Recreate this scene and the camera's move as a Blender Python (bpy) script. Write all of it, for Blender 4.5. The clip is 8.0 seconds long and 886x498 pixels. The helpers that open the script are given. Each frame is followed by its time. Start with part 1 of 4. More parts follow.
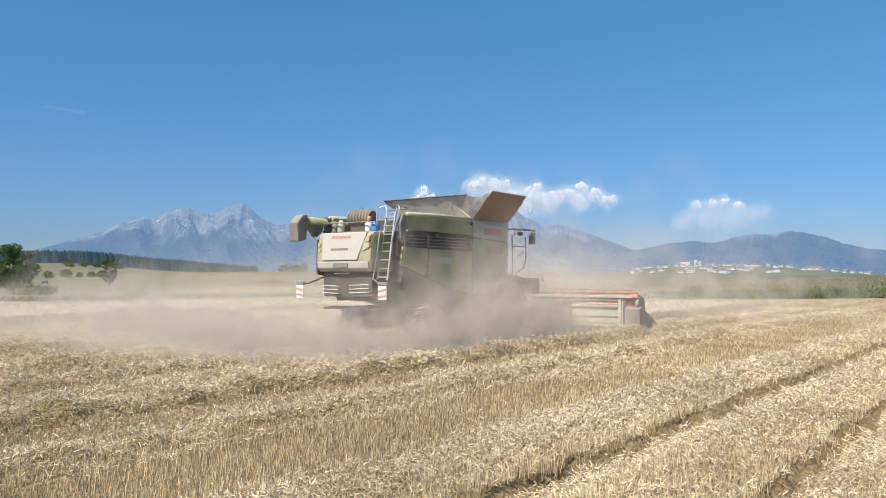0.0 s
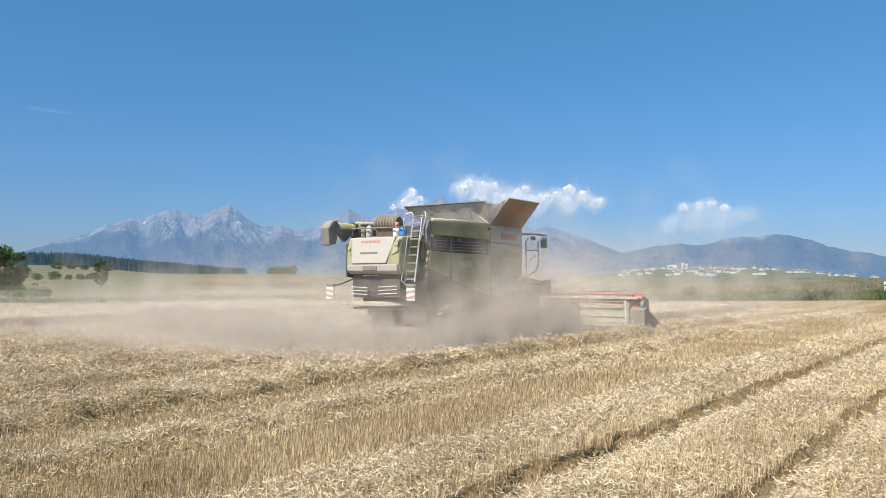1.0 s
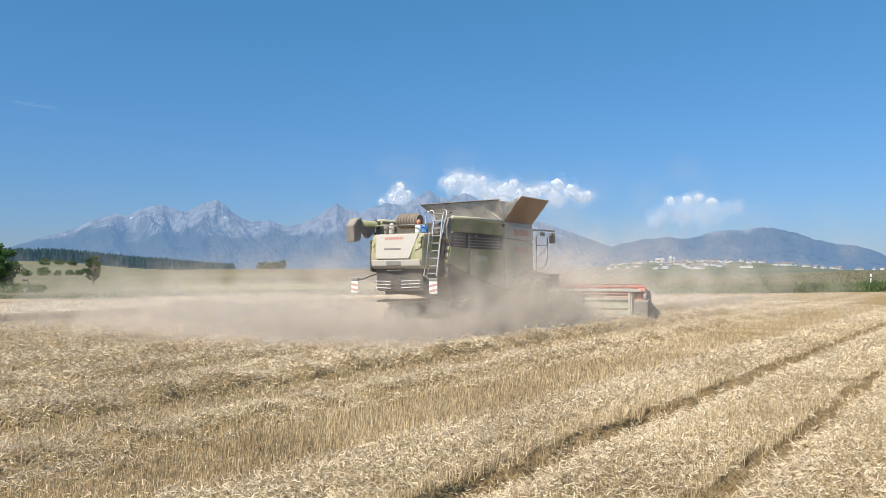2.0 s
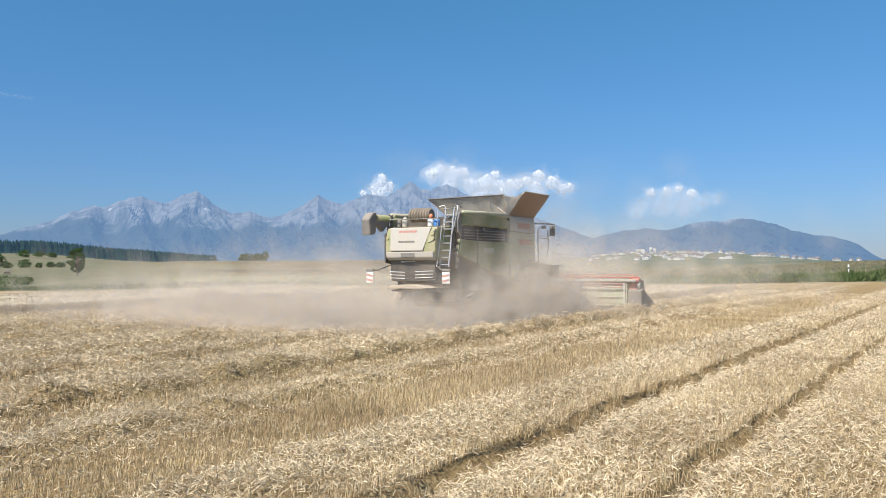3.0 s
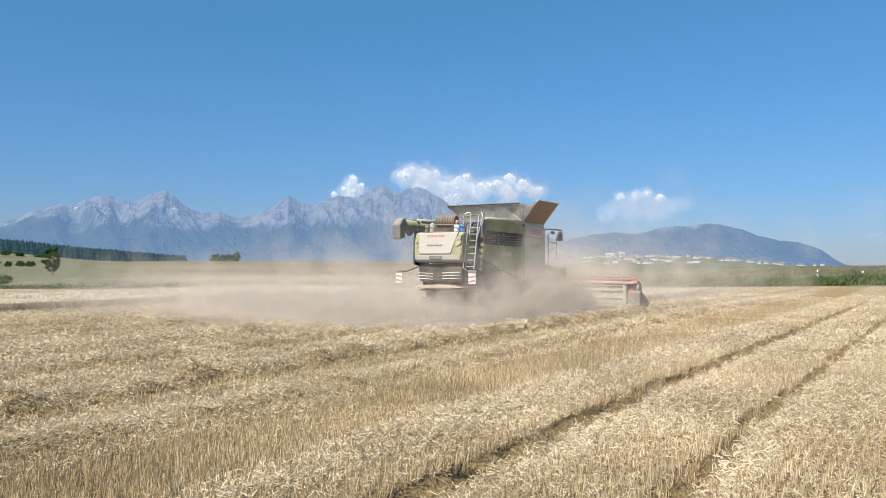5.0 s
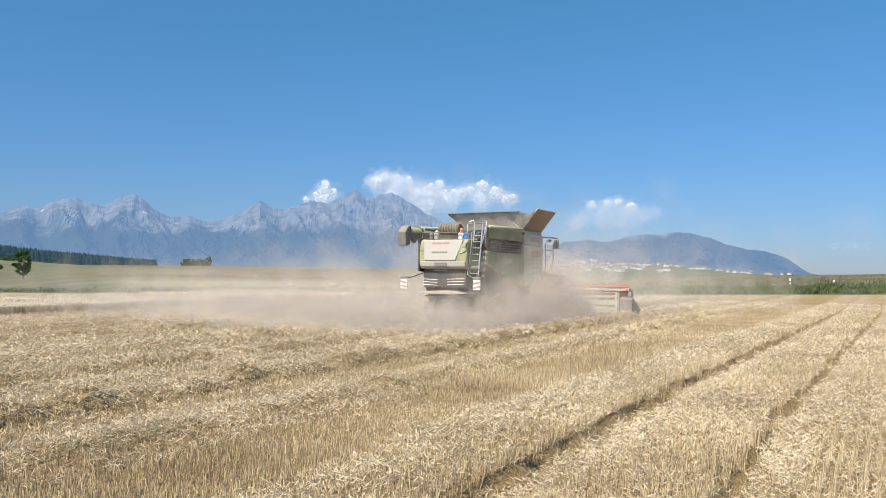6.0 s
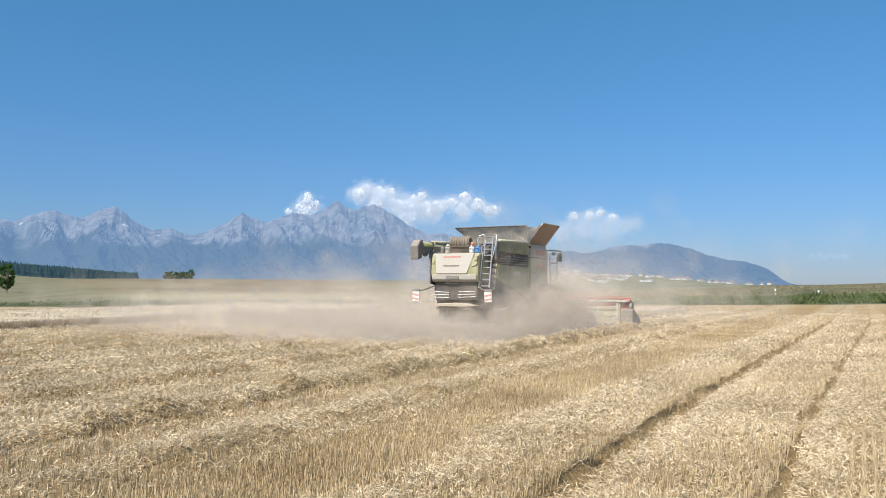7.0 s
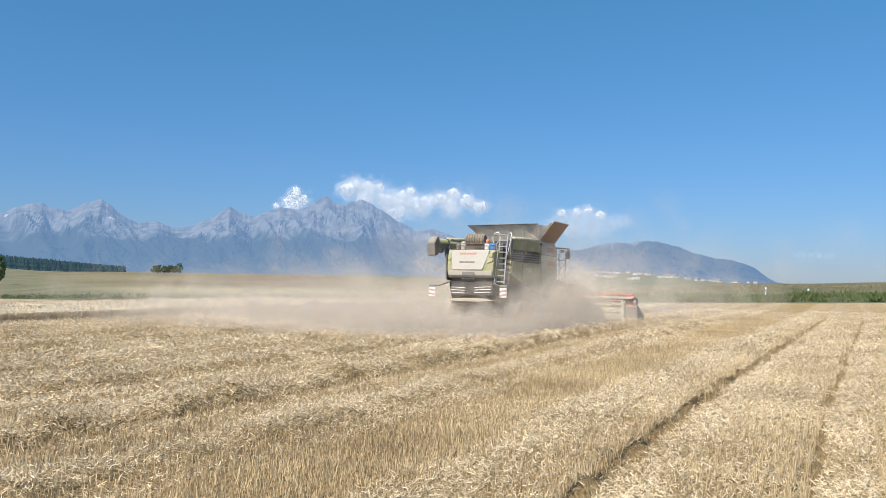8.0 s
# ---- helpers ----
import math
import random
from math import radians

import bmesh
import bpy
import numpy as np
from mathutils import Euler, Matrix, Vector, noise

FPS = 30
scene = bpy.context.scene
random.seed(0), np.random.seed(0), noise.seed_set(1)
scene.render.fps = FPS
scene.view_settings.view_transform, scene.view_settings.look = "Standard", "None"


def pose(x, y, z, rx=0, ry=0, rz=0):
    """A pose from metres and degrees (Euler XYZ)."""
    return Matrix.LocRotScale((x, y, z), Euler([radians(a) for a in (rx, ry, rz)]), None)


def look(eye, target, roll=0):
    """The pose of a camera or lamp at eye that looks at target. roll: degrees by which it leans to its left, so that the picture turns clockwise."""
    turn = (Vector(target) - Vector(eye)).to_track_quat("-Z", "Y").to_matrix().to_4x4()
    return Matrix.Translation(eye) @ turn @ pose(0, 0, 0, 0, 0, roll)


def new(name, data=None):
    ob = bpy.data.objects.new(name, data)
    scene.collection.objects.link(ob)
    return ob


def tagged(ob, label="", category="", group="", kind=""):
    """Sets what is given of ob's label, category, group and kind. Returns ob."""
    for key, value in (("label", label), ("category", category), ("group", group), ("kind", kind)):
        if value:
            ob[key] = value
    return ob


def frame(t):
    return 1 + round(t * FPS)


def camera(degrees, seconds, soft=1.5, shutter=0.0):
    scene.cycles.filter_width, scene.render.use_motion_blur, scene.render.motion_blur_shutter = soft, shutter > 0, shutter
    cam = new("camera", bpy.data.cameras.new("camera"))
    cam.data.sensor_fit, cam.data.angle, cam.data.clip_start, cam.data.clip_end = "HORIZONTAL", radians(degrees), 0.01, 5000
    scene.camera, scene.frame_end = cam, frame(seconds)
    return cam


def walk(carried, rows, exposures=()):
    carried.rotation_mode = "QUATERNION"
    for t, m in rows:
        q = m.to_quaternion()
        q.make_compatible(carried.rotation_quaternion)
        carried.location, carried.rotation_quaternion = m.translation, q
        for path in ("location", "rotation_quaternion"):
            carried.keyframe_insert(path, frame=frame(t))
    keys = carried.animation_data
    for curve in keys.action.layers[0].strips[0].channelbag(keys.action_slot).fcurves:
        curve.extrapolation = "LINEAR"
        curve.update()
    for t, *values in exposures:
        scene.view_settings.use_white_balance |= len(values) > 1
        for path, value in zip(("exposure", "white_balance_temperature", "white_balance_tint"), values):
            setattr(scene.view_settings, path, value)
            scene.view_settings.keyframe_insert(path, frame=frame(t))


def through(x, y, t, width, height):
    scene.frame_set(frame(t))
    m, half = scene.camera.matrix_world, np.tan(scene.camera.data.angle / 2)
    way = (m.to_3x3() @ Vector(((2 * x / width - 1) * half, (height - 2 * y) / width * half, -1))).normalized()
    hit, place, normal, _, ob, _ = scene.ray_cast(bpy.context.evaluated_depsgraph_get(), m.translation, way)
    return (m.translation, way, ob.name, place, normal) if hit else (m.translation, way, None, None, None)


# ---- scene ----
cam = camera(57.8, 8.0, 0.8)
PATH = [
    (0.0, 0.000, 0.000, 2.090, 36.00, 1.83, -0.02),
    (0.5, -0.012, -0.856, 2.090, 35.68, 2.00, 0.14),
    (1.0, 0.015, -1.723, 2.087, 35.13, 2.00, -0.06),
    (1.5, 0.052, -2.631, 2.080, 34.87, 1.82, -0.14),
    (2.0, 0.049, -3.401, 2.090, 34.29, 1.59, 0.19),
    (2.2, 0.050, -3.730, 2.095, 33.46, 1.37, 0.40),
    (3.3, 0.155, -5.718, 2.087, 32.98, 0.95, 0.30),
    (3.5, 0.148, -6.042, 2.089, 33.28, 1.03, 0.12),
    (4.0, 0.103, -6.849, 2.090, 33.00, 1.48, 0.07),
    (4.5, -0.020, -7.555, 2.095, 31.77, 1.17, 0.28),
    (4.7, -0.070, -7.810, 2.090, 31.35, 1.09, 0.15),
    (6.0, -0.808, -9.424, 2.085, 28.87, 1.59, -0.57),
    (6.5, -1.106, -10.013, 2.110, 27.54, 1.91, -0.14),
    (7.0, -1.346, -10.645, 2.122, 27.64, 2.43, -0.30),
    (7.5, -1.561, -11.301, 2.115, 27.34, 2.14, -1.04),
    (8.0, -1.844, -12.024, 2.100, 26.76, 2.15, -0.76),
]
walk(cam, [(t, pose(x, y, z, 90 + pitch, roll, yaw)) for t, x, y, z, yaw, pitch, roll in PATH])

# ---- world, sun, exposure ----
SUN_EL, SUN_TO = 51.0, Vector((-0.16, -0.985, 0.0))
scene.view_settings.exposure = 0.55
scene.cycles.transparent_max_bounces = 128
world = bpy.data.worlds.new("world")
scene.world = world
world.use_nodes = True
wn = world.node_tree
sky = wn.nodes.new("ShaderNodeTexSky")
sky.sky_type = "NISHITA"
sky.sun_disc = False
sky.sun_elevation = radians(SUN_EL)
sky.sun_rotation = math.atan2(SUN_TO.x, SUN_TO.y)
sky.altitude, sky.air_density, sky.dust_density, sky.ozone_density = 700, 1.2, 0.2, 3.0
# clear mountain air: deeper blue overhead, pale blue low down
height = wn.nodes.new("ShaderNodeSeparateXYZ")
wn.links.new(wn.nodes.new("ShaderNodeTexCoord").outputs["Generated"], height.inputs[0])
air = wn.nodes.new("ShaderNodeValToRGB")
wn.links.new(height.outputs[2], air.inputs[0])
air.color_ramp.elements[0].position, air.color_ramp.elements[0].color = 0.02, (0.395, 0.53, 0.895, 1)
air.color_ramp.elements[1].position, air.color_ramp.elements[1].color = 0.34, (0.44, 0.90, 1.10, 1)
tint = wn.nodes.new("ShaderNodeMix")
tint.data_type, tint.blend_type = "RGBA", "MULTIPLY"
tint.inputs[0].default_value = 1.0
wn.links.new(sky.outputs[0], tint.inputs[6])
wn.links.new(air.outputs[0], tint.inputs[7])
wn.links.new(tint.outputs[2], wn.nodes["Background"].inputs[0])
wn.nodes["Background"].inputs[1].default_value = 0.076
sun_data = bpy.data.lights.new("sun", "SUN")
sun_data.energy, sun_data.angle, sun_data.color = 5.0, radians(0.53), (1.0, 0.95, 0.86)
sun = new("sun", sun_data)
to_sun = SUN_TO.normalized() * math.cos(radians(SUN_EL)) + Vector((0, 0, math.sin(radians(SUN_EL))))
sun.matrix_world = look((0, 0, 60), Vector((0, 0, 60)) - to_sun)

# ---- materials ----
RNG = np.random.default_rng(7)


class Nodes:
    """A small wrapper to write node trees in few lines."""

    def __init__(self, name):
        self.mat = bpy.data.materials.new(name)
        self.mat.use_nodes = True
        self.tree = self.mat.node_tree
        self.tree.nodes.clear()
        self.out = self.add("ShaderNodeOutputMaterial")

    def add(self, kind, **inputs):
        n = self.tree.nodes.new(kind)
        for k, v in inputs.items():
            self.put(n, k.replace("_", " "), v)
        return n

    def put(self, n, key, v):
        sock = n.inputs[int(key)] if key.isdigit() else n.inputs[key]
        if isinstance(v, bpy.types.NodeSocket):
            self.tree.links.new(v, sock)
        elif isinstance(v, tuple) and len(v) == 3 and sock.type == "RGBA":
            sock.default_value = (*v, 1)
        else:
            sock.default_value = v

    def noise(self, scale, detail=4, vec=None, rough=0.6):
        n = self.add("ShaderNodeTexNoise", Scale=scale, Detail=detail, Roughness=rough)
        self.put(n, "Vector", vec if vec is not None else self.coords())
        return n.outputs["Fac"]

    def coords(self):
        return self.add("ShaderNodeTexCoord").outputs["Object"]

    def math(self, op, a, b=0.0):
        n = self.tree.nodes.new("ShaderNodeMath")
        n.operation = op
        self.put(n, "0", a), self.put(n, "1", b)
        return n.outputs[0]

    def span(self, v, lo, hi, a=0.0, b=1.0):
        n = self.tree.nodes.new("ShaderNodeMapRange")
        n.interpolation_type = "SMOOTHSTEP"
        for key, val in zip("01234", (v, lo, hi, a, b)):
            self.put(n, key, val)
        return n.outputs[0]

    def mix(self, fac, a, b):
        n = self.tree.nodes.new("ShaderNodeMix")
        n.data_type = "RGBA"
        self.put(n, "0", fac), self.put(n, "6", a), self.put(n, "7", b)
        return n.outputs[2]

    def bump(self, height, strength=0.4, dist=0.02):
        n = self.add("ShaderNodeBump", Strength=strength, Distance=dist, Height=height)
        return n.outputs[0]

    def principled(self, color, rough=0.6, metal=0.0, normal=None, **more):
        n = self.add("ShaderNodeBsdfPrincipled", Base_Color=color, Roughness=rough, Metallic=metal, **more)
        if normal is not None:
            self.put(n, "Normal", normal)
        self.tree.links.new(n.outputs[0], self.out.inputs[0])
        return self.mat

    def finish(self, shader):
        self.tree.links.new(shader, self.out.inputs[0])
        return self.mat


DUST = (0.47, 0.38, 0.28)


def paint(name, color, rough=0.45, dust=0.35, metal=0.0, grain=0.12):
    """Painted or plain sheet with grime and settled dust, more of it on faces that look up."""
    n = Nodes(name)
    big, fine = n.noise(1.3, 5), n.noise(14, 5)
    c = n.mix(n.span(fine, 0.3, 0.75, 0, grain * 2), color, tuple(v * 0.6 for v in color))
    up = n.add("ShaderNodeSeparateXYZ", Vector=n.add("ShaderNodeNewGeometry").outputs["Normal"]).outputs[2]
    settle = n.math("ADD", n.span(big, 0.35, 0.7, dust * 0.5, dust * 1.3), n.span(up, 0.2, 1.0, 0, dust * 0.6))
    streak = n.math("MULTIPLY", settle, n.span(fine, 0.2, 0.7, 0.6, 1.1))
    c = n.mix(streak, c, DUST)
    return n.principled(c, n.span(settle, 0.0, 0.6, rough, 0.85), metal, n.bump(fine, 0.08, 0.004))


def straw(name, a, b, rough=0.7, through=0.25):
    """Stalks or leaves: colour varies from piece to piece; a little light passes through."""
    n = Nodes(name)
    rnd = n.add("ShaderNodeNewGeometry").outputs["Random Per Island"]
    patch = n.noise(0.35, 3)
    c = n.mix(n.math("ADD", n.math("MULTIPLY", rnd, 0.7), n.span(patch, 0.3, 0.7, 0, 0.3)), a, b)
    d = n.add("ShaderNodeBsdfDiffuse", Color=c, Roughness=rough)
    t = n.add("ShaderNodeBsdfTranslucent", Color=c)
    m = n.add("ShaderNodeMixShader", Fac=through)
    n.put(m, "1", d.outputs[0]), n.put(m, "2", t.outputs[0])
    return n.finish(m.outputs[0])


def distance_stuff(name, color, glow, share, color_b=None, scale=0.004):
    """Far matter seen through kilometres of lit air: the air's haze light is mixed into its own colour as glow."""
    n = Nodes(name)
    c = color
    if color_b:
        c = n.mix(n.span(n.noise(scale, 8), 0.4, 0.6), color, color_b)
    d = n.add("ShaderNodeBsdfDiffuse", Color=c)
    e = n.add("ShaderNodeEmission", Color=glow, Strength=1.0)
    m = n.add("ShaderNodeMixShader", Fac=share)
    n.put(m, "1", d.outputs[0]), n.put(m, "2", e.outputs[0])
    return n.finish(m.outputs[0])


GREEN = paint("leaf_green_paint", (0.15, 0.215, 0.045), 0.5, 0.6)
CREAM = paint("cream_white_paint", (0.43, 0.42, 0.39), 0.5, 0.45)
PALE = paint("pale_green_sheet", (0.34, 0.40, 0.27), 0.5, 0.55)
GREY = paint("grey_sheet", (0.15, 0.155, 0.155), 0.5, 0.22)
DARK = paint("dark_machinery", (0.03, 0.03, 0.032), 0.6, 0.2)
BLACK = paint("black_rubber", (0.02, 0.02, 0.021), 0.8, 0.45)
RED = paint("signal_red_paint", (0.40, 0.045, 0.035), 0.45, 0.32)
WHITE = paint("white_film", (0.78, 0.78, 0.76), 0.4, 0.12)
STEEL = paint("galvanised_steel", (0.55, 0.56, 0.57), 0.35, 0.2, 0.7)
BROWN = paint("brown_flap_sheet", (0.26, 0.155, 0.10), 0.5, 0.3)
BLUE = paint("blue_plastic", (0.05, 0.22, 0.55), 0.4, 0.1)
WORN = paint("worn_red_lettering", (0.40, 0.16, 0.12), 0.5, 0.35)
ORANGE = paint("orange_cap", (0.75, 0.22, 0.10), 0.45, 0.1)
RIB = paint("brown_ribbed_hose", (0.10, 0.08, 0.065), 0.7, 0.35)
LAMP = paint("lamp_lens", (0.45, 0.40, 0.22), 0.25, 0.15)
GLASS = paint("dark_cab_glass", (0.03, 0.04, 0.045), 0.08, 0.25)
CHAFF = paint("chaff_covered_sheet", (0.40, 0.34, 0.26), 0.9, 0.6)
RUBBER = paint("dusty_grey_rubber", (0.12, 0.12, 0.12), 0.7, 0.28)
FADED = paint("faded_red_film", (0.52, 0.22, 0.19), 0.5, 0.3)
BARK = paint("bark", (0.20, 0.17, 0.13), 0.9, 0.1)


def cloth(name, color):
    """Canvas that some daylight shines through, with dusty folds."""
    n = Nodes(name)
    c = n.mix(n.span(n.noise(3.0, 5), 0.35, 0.7, 0, 0.5), color, DUST)
    bump = n.bump(n.noise(9, 5), 0.3, 0.02)
    d, t = n.add("ShaderNodeBsdfDiffuse", Color=c, Normal=bump), n.add("ShaderNodeBsdfTranslucent", Color=c, Normal=bump)
    m = n.add("ShaderNodeMixShader", Fac=0.42)
    n.put(m, "1", d.outputs[0]), n.put(m, "2", t.outputs[0])
    return n.finish(m.outputs[0])


CANVAS = cloth("cream_canvas", (0.78, 0.73, 0.63))
# walls, roofs and conifers carry a painted glow for the haze before them
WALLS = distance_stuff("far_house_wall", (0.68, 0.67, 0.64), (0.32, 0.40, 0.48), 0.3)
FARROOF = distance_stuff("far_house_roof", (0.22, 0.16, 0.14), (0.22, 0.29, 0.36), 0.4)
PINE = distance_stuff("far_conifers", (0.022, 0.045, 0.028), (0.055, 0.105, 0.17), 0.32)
LEAF = straw("tree_leaf", (0.04, 0.09, 0.03), (0.12, 0.20, 0.06), 0.6, 0.3)
DRYGRASS = straw("dry_verge_grass", (0.15, 0.14, 0.085), (0.34, 0.30, 0.19), 0.7, 0.25)
WEED = straw("weed_leaf", (0.055, 0.10, 0.03), (0.20, 0.22, 0.10), 0.6, 0.25)
STALK = straw("stubble_stalk", (0.21, 0.14, 0.07), (0.84, 0.685, 0.44), 0.8, 0.2)
LITTER = straw("loose_straw", (0.31, 0.225, 0.128), (1.0, 0.87, 0.65), 0.8, 0.2)
WHEAT = straw("standing_wheat", (0.36, 0.28, 0.185), (0.62, 0.53, 0.39), 0.8, 0.25)


def haze_fleck(name, color, share):
    """A fleck of hanging dust: thin, so most of what is behind it shows through."""
    n = Nodes(name)
    d = n.add("ShaderNodeBsdfDiffuse", Color=color, Roughness=1.0)
    t = n.add("ShaderNodeBsdfTranslucent", Color=color)
    both = n.add("ShaderNodeMixShader", Fac=0.38)
    n.put(both, "1", d.outputs[0]), n.put(both, "2", t.outputs[0])
    core = n.add("ShaderNodeAttribute")
    core.attribute_name = "core"
    thin = n.add("ShaderNodeMixShader", Fac=n.math("MULTIPLY", core.outputs["Fac"], share))
    n.put(thin, "1", n.add("ShaderNodeBsdfTransparent").outputs[0]), n.put(thin, "2", both.outputs[0])
    return n.finish(thin.outputs[0])


FLECK = 0.045
GRAIN = haze_fleck("airborne_dust", (0.75, 0.68, 0.60), FLECK)
# half of the heap cloud's colour is glow, painted for the lit air
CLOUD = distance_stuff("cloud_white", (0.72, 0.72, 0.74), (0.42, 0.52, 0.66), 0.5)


def mist(name, color, glow, share):
    """Cloud that frays out: lit white flecks with the lit air mixed in as glow, thin at their rims."""
    n = Nodes(name)
    d = n.add("ShaderNodeBsdfDiffuse", Color=color, Roughness=1.0)
    e = n.add("ShaderNodeEmission", Color=glow, Strength=1.0)
    both = n.add("ShaderNodeMixShader", Fac=0.5)
    n.put(both, "1", d.outputs[0]), n.put(both, "2", e.outputs[0])
    core = n.add("ShaderNodeAttribute")
    core.attribute_name = "core"
    thin = n.add("ShaderNodeMixShader", Fac=n.math("MULTIPLY", core.outputs["Fac"], share))
    n.put(thin, "1", n.add("ShaderNodeBsdfTransparent").outputs[0]), n.put(thin, "2", both.outputs[0])
    return n.finish(thin.outputs[0])


MIST = mist("cloud_mist", (0.72, 0.73, 0.76), (0.40, 0.51, 0.66), 0.12)
HAZE_MIST = mist("hazy_cloud_mist", (0.62, 0.66, 0.72), (0.34, 0.45, 0.60), 0.075)
THIN_MIST = mist("thin_cloud_mist", (0.7, 0.78, 0.9), (0.30, 0.45, 0.64), 0.05)


def mountain_material(lo, hi):
    """Bare rock with gullies and a few snow patches over dark woods, kilometres of blue air mixed in as glow."""
    n = Nodes("hazy_mountain_rock")
    pos = n.coords()
    z = n.add("ShaderNodeSeparateXYZ", Vector=pos).outputs[2]
    down = n.add("ShaderNodeMapping", Vector=pos)
    down.inputs["Scale"].default_value = (1.0, 1.0, 0.3)
    big, gully = n.noise(0.005, 7, pos, 0.6), n.noise(0.022, 4, down.outputs[0], 0.55)
    line = n.math("ADD", z, n.span(big, 0.25, 0.75, -55, 55))
    rock = n.mix(n.span(gully, 0.34, 0.64), (0.22, 0.22, 0.215), (0.46, 0.45, 0.43))
    wood = n.mix(n.span(big, 0.35, 0.65), (0.06, 0.082, 0.055), (0.085, 0.105, 0.072))
    c = n.mix(n.span(line, lo, hi), wood, rock)
    patch = n.math("MULTIPLY", n.span(n.noise(0.017, 3, pos, 0.5), 0.69, 0.72), n.span(line, lo + 10, lo + 60))
    c = n.mix(patch, c, (0.85, 0.86, 0.88))
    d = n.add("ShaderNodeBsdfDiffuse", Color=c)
    # haze light painted over rock and woods as an even blue emission
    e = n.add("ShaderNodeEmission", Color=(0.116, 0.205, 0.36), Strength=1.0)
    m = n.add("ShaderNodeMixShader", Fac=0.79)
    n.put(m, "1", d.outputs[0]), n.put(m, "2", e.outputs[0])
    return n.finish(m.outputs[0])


def field_material():
    """The stubble field and the country behind it: bands of fields by depth, straw cover by a vertex value."""
    n = Nodes("field_ground")
    pos = n.coords()
    depth = n.add("ShaderNodeVectorMath")
    depth.operation = "DOT_PRODUCT"
    n.put(depth, "0", pos)
    depth.inputs[1].default_value = (-0.588 - 0.089, 0.809 - 0.065, 0)
    w = n.math("ADD", depth.outputs["Value"], n.span(n.noise(0.02, 3, pos), 0.2, 0.8, -4, 4))
    cover = n.add("ShaderNodeAttribute")
    cover.attribute_name = "cover"
    stretch = n.add("ShaderNodeMapping", Vector=pos)
    stretch.inputs["Scale"].default_value = (1.0, 0.22, 1.0)
    fine, rows, patch = n.noise(22, 6, pos, 0.7), n.noise(2.2, 5, stretch.outputs[0], 0.7), n.noise(0.09, 4, pos)
    lay = n.math("ADD", cover.outputs["Fac"], n.span(rows, 0.3, 0.7, -0.35, 0.35))
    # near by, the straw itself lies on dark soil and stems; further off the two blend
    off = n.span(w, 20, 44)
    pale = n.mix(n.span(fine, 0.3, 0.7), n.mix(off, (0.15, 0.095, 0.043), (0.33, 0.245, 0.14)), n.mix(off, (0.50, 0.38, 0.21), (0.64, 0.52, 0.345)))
    bare = n.mix(n.span(fine, 0.3, 0.7), (0.175, 0.11, 0.05), (0.43, 0.31, 0.155))
    clump = n.noise(4.5, 5, stretch.outputs[0], 0.75)
    pale = n.mix(n.math("MULTIPLY", off, n.span(clump, 0.42, 0.6, 0.75, 0.0)), pale, (0.25, 0.17, 0.08))
    stub = n.mix(n.span(lay, 0.1, 0.9), bare, pale)
    stub = n.mix(n.span(patch, 0.5, 0.75, 0, 0.35), stub, (0.36, 0.30, 0.13))
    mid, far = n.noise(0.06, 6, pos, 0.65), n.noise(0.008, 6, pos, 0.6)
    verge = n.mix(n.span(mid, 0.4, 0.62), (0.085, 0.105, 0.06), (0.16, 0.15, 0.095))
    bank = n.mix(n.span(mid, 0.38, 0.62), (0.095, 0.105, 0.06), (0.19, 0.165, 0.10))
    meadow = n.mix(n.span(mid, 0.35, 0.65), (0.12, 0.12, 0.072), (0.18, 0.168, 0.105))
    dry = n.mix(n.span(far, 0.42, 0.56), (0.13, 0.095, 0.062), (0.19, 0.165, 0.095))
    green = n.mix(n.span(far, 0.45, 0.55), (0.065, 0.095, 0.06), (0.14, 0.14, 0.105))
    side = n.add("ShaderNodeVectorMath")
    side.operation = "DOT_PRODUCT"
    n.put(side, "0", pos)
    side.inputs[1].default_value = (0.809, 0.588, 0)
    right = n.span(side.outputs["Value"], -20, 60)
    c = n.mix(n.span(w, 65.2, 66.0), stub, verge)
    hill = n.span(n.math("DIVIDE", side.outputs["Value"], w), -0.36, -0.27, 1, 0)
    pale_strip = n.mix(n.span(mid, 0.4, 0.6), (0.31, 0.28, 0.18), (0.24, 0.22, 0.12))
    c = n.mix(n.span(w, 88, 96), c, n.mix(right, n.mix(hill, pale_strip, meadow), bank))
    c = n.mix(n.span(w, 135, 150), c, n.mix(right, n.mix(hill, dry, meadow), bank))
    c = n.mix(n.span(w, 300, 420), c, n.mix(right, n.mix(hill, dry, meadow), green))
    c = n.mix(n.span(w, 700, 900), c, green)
    bump = n.bump(n.math("ADD", fine, n.math("MULTIPLY", rows, 2.0)), 0.9, 0.06)
    return n.principled(c, 0.9, 0.0, bump, Specular_IOR_Level=0.1)


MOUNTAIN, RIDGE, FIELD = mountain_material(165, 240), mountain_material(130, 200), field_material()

# ---- building helpers ----


def part(name, bm, material, parent, label="", smooth=False):
    me = bpy.data.meshes.new(name)
    bm.to_mesh(me)
    bm.free()
    if smooth:
        for p in me.polygons:
            p.use_smooth = True
    me.materials.append(material)
    ob = new(name, me)
    ob.parent = parent
    if label:
        ob["label"] = label
    return ob


def thing(name, x, y, z, label, category, group="", turn=0.0, kind=""):
    ob = new(name)
    ob.matrix_world = pose(x, y, z, 0, 0, turn)
    return tagged(ob, label, category, group, kind)


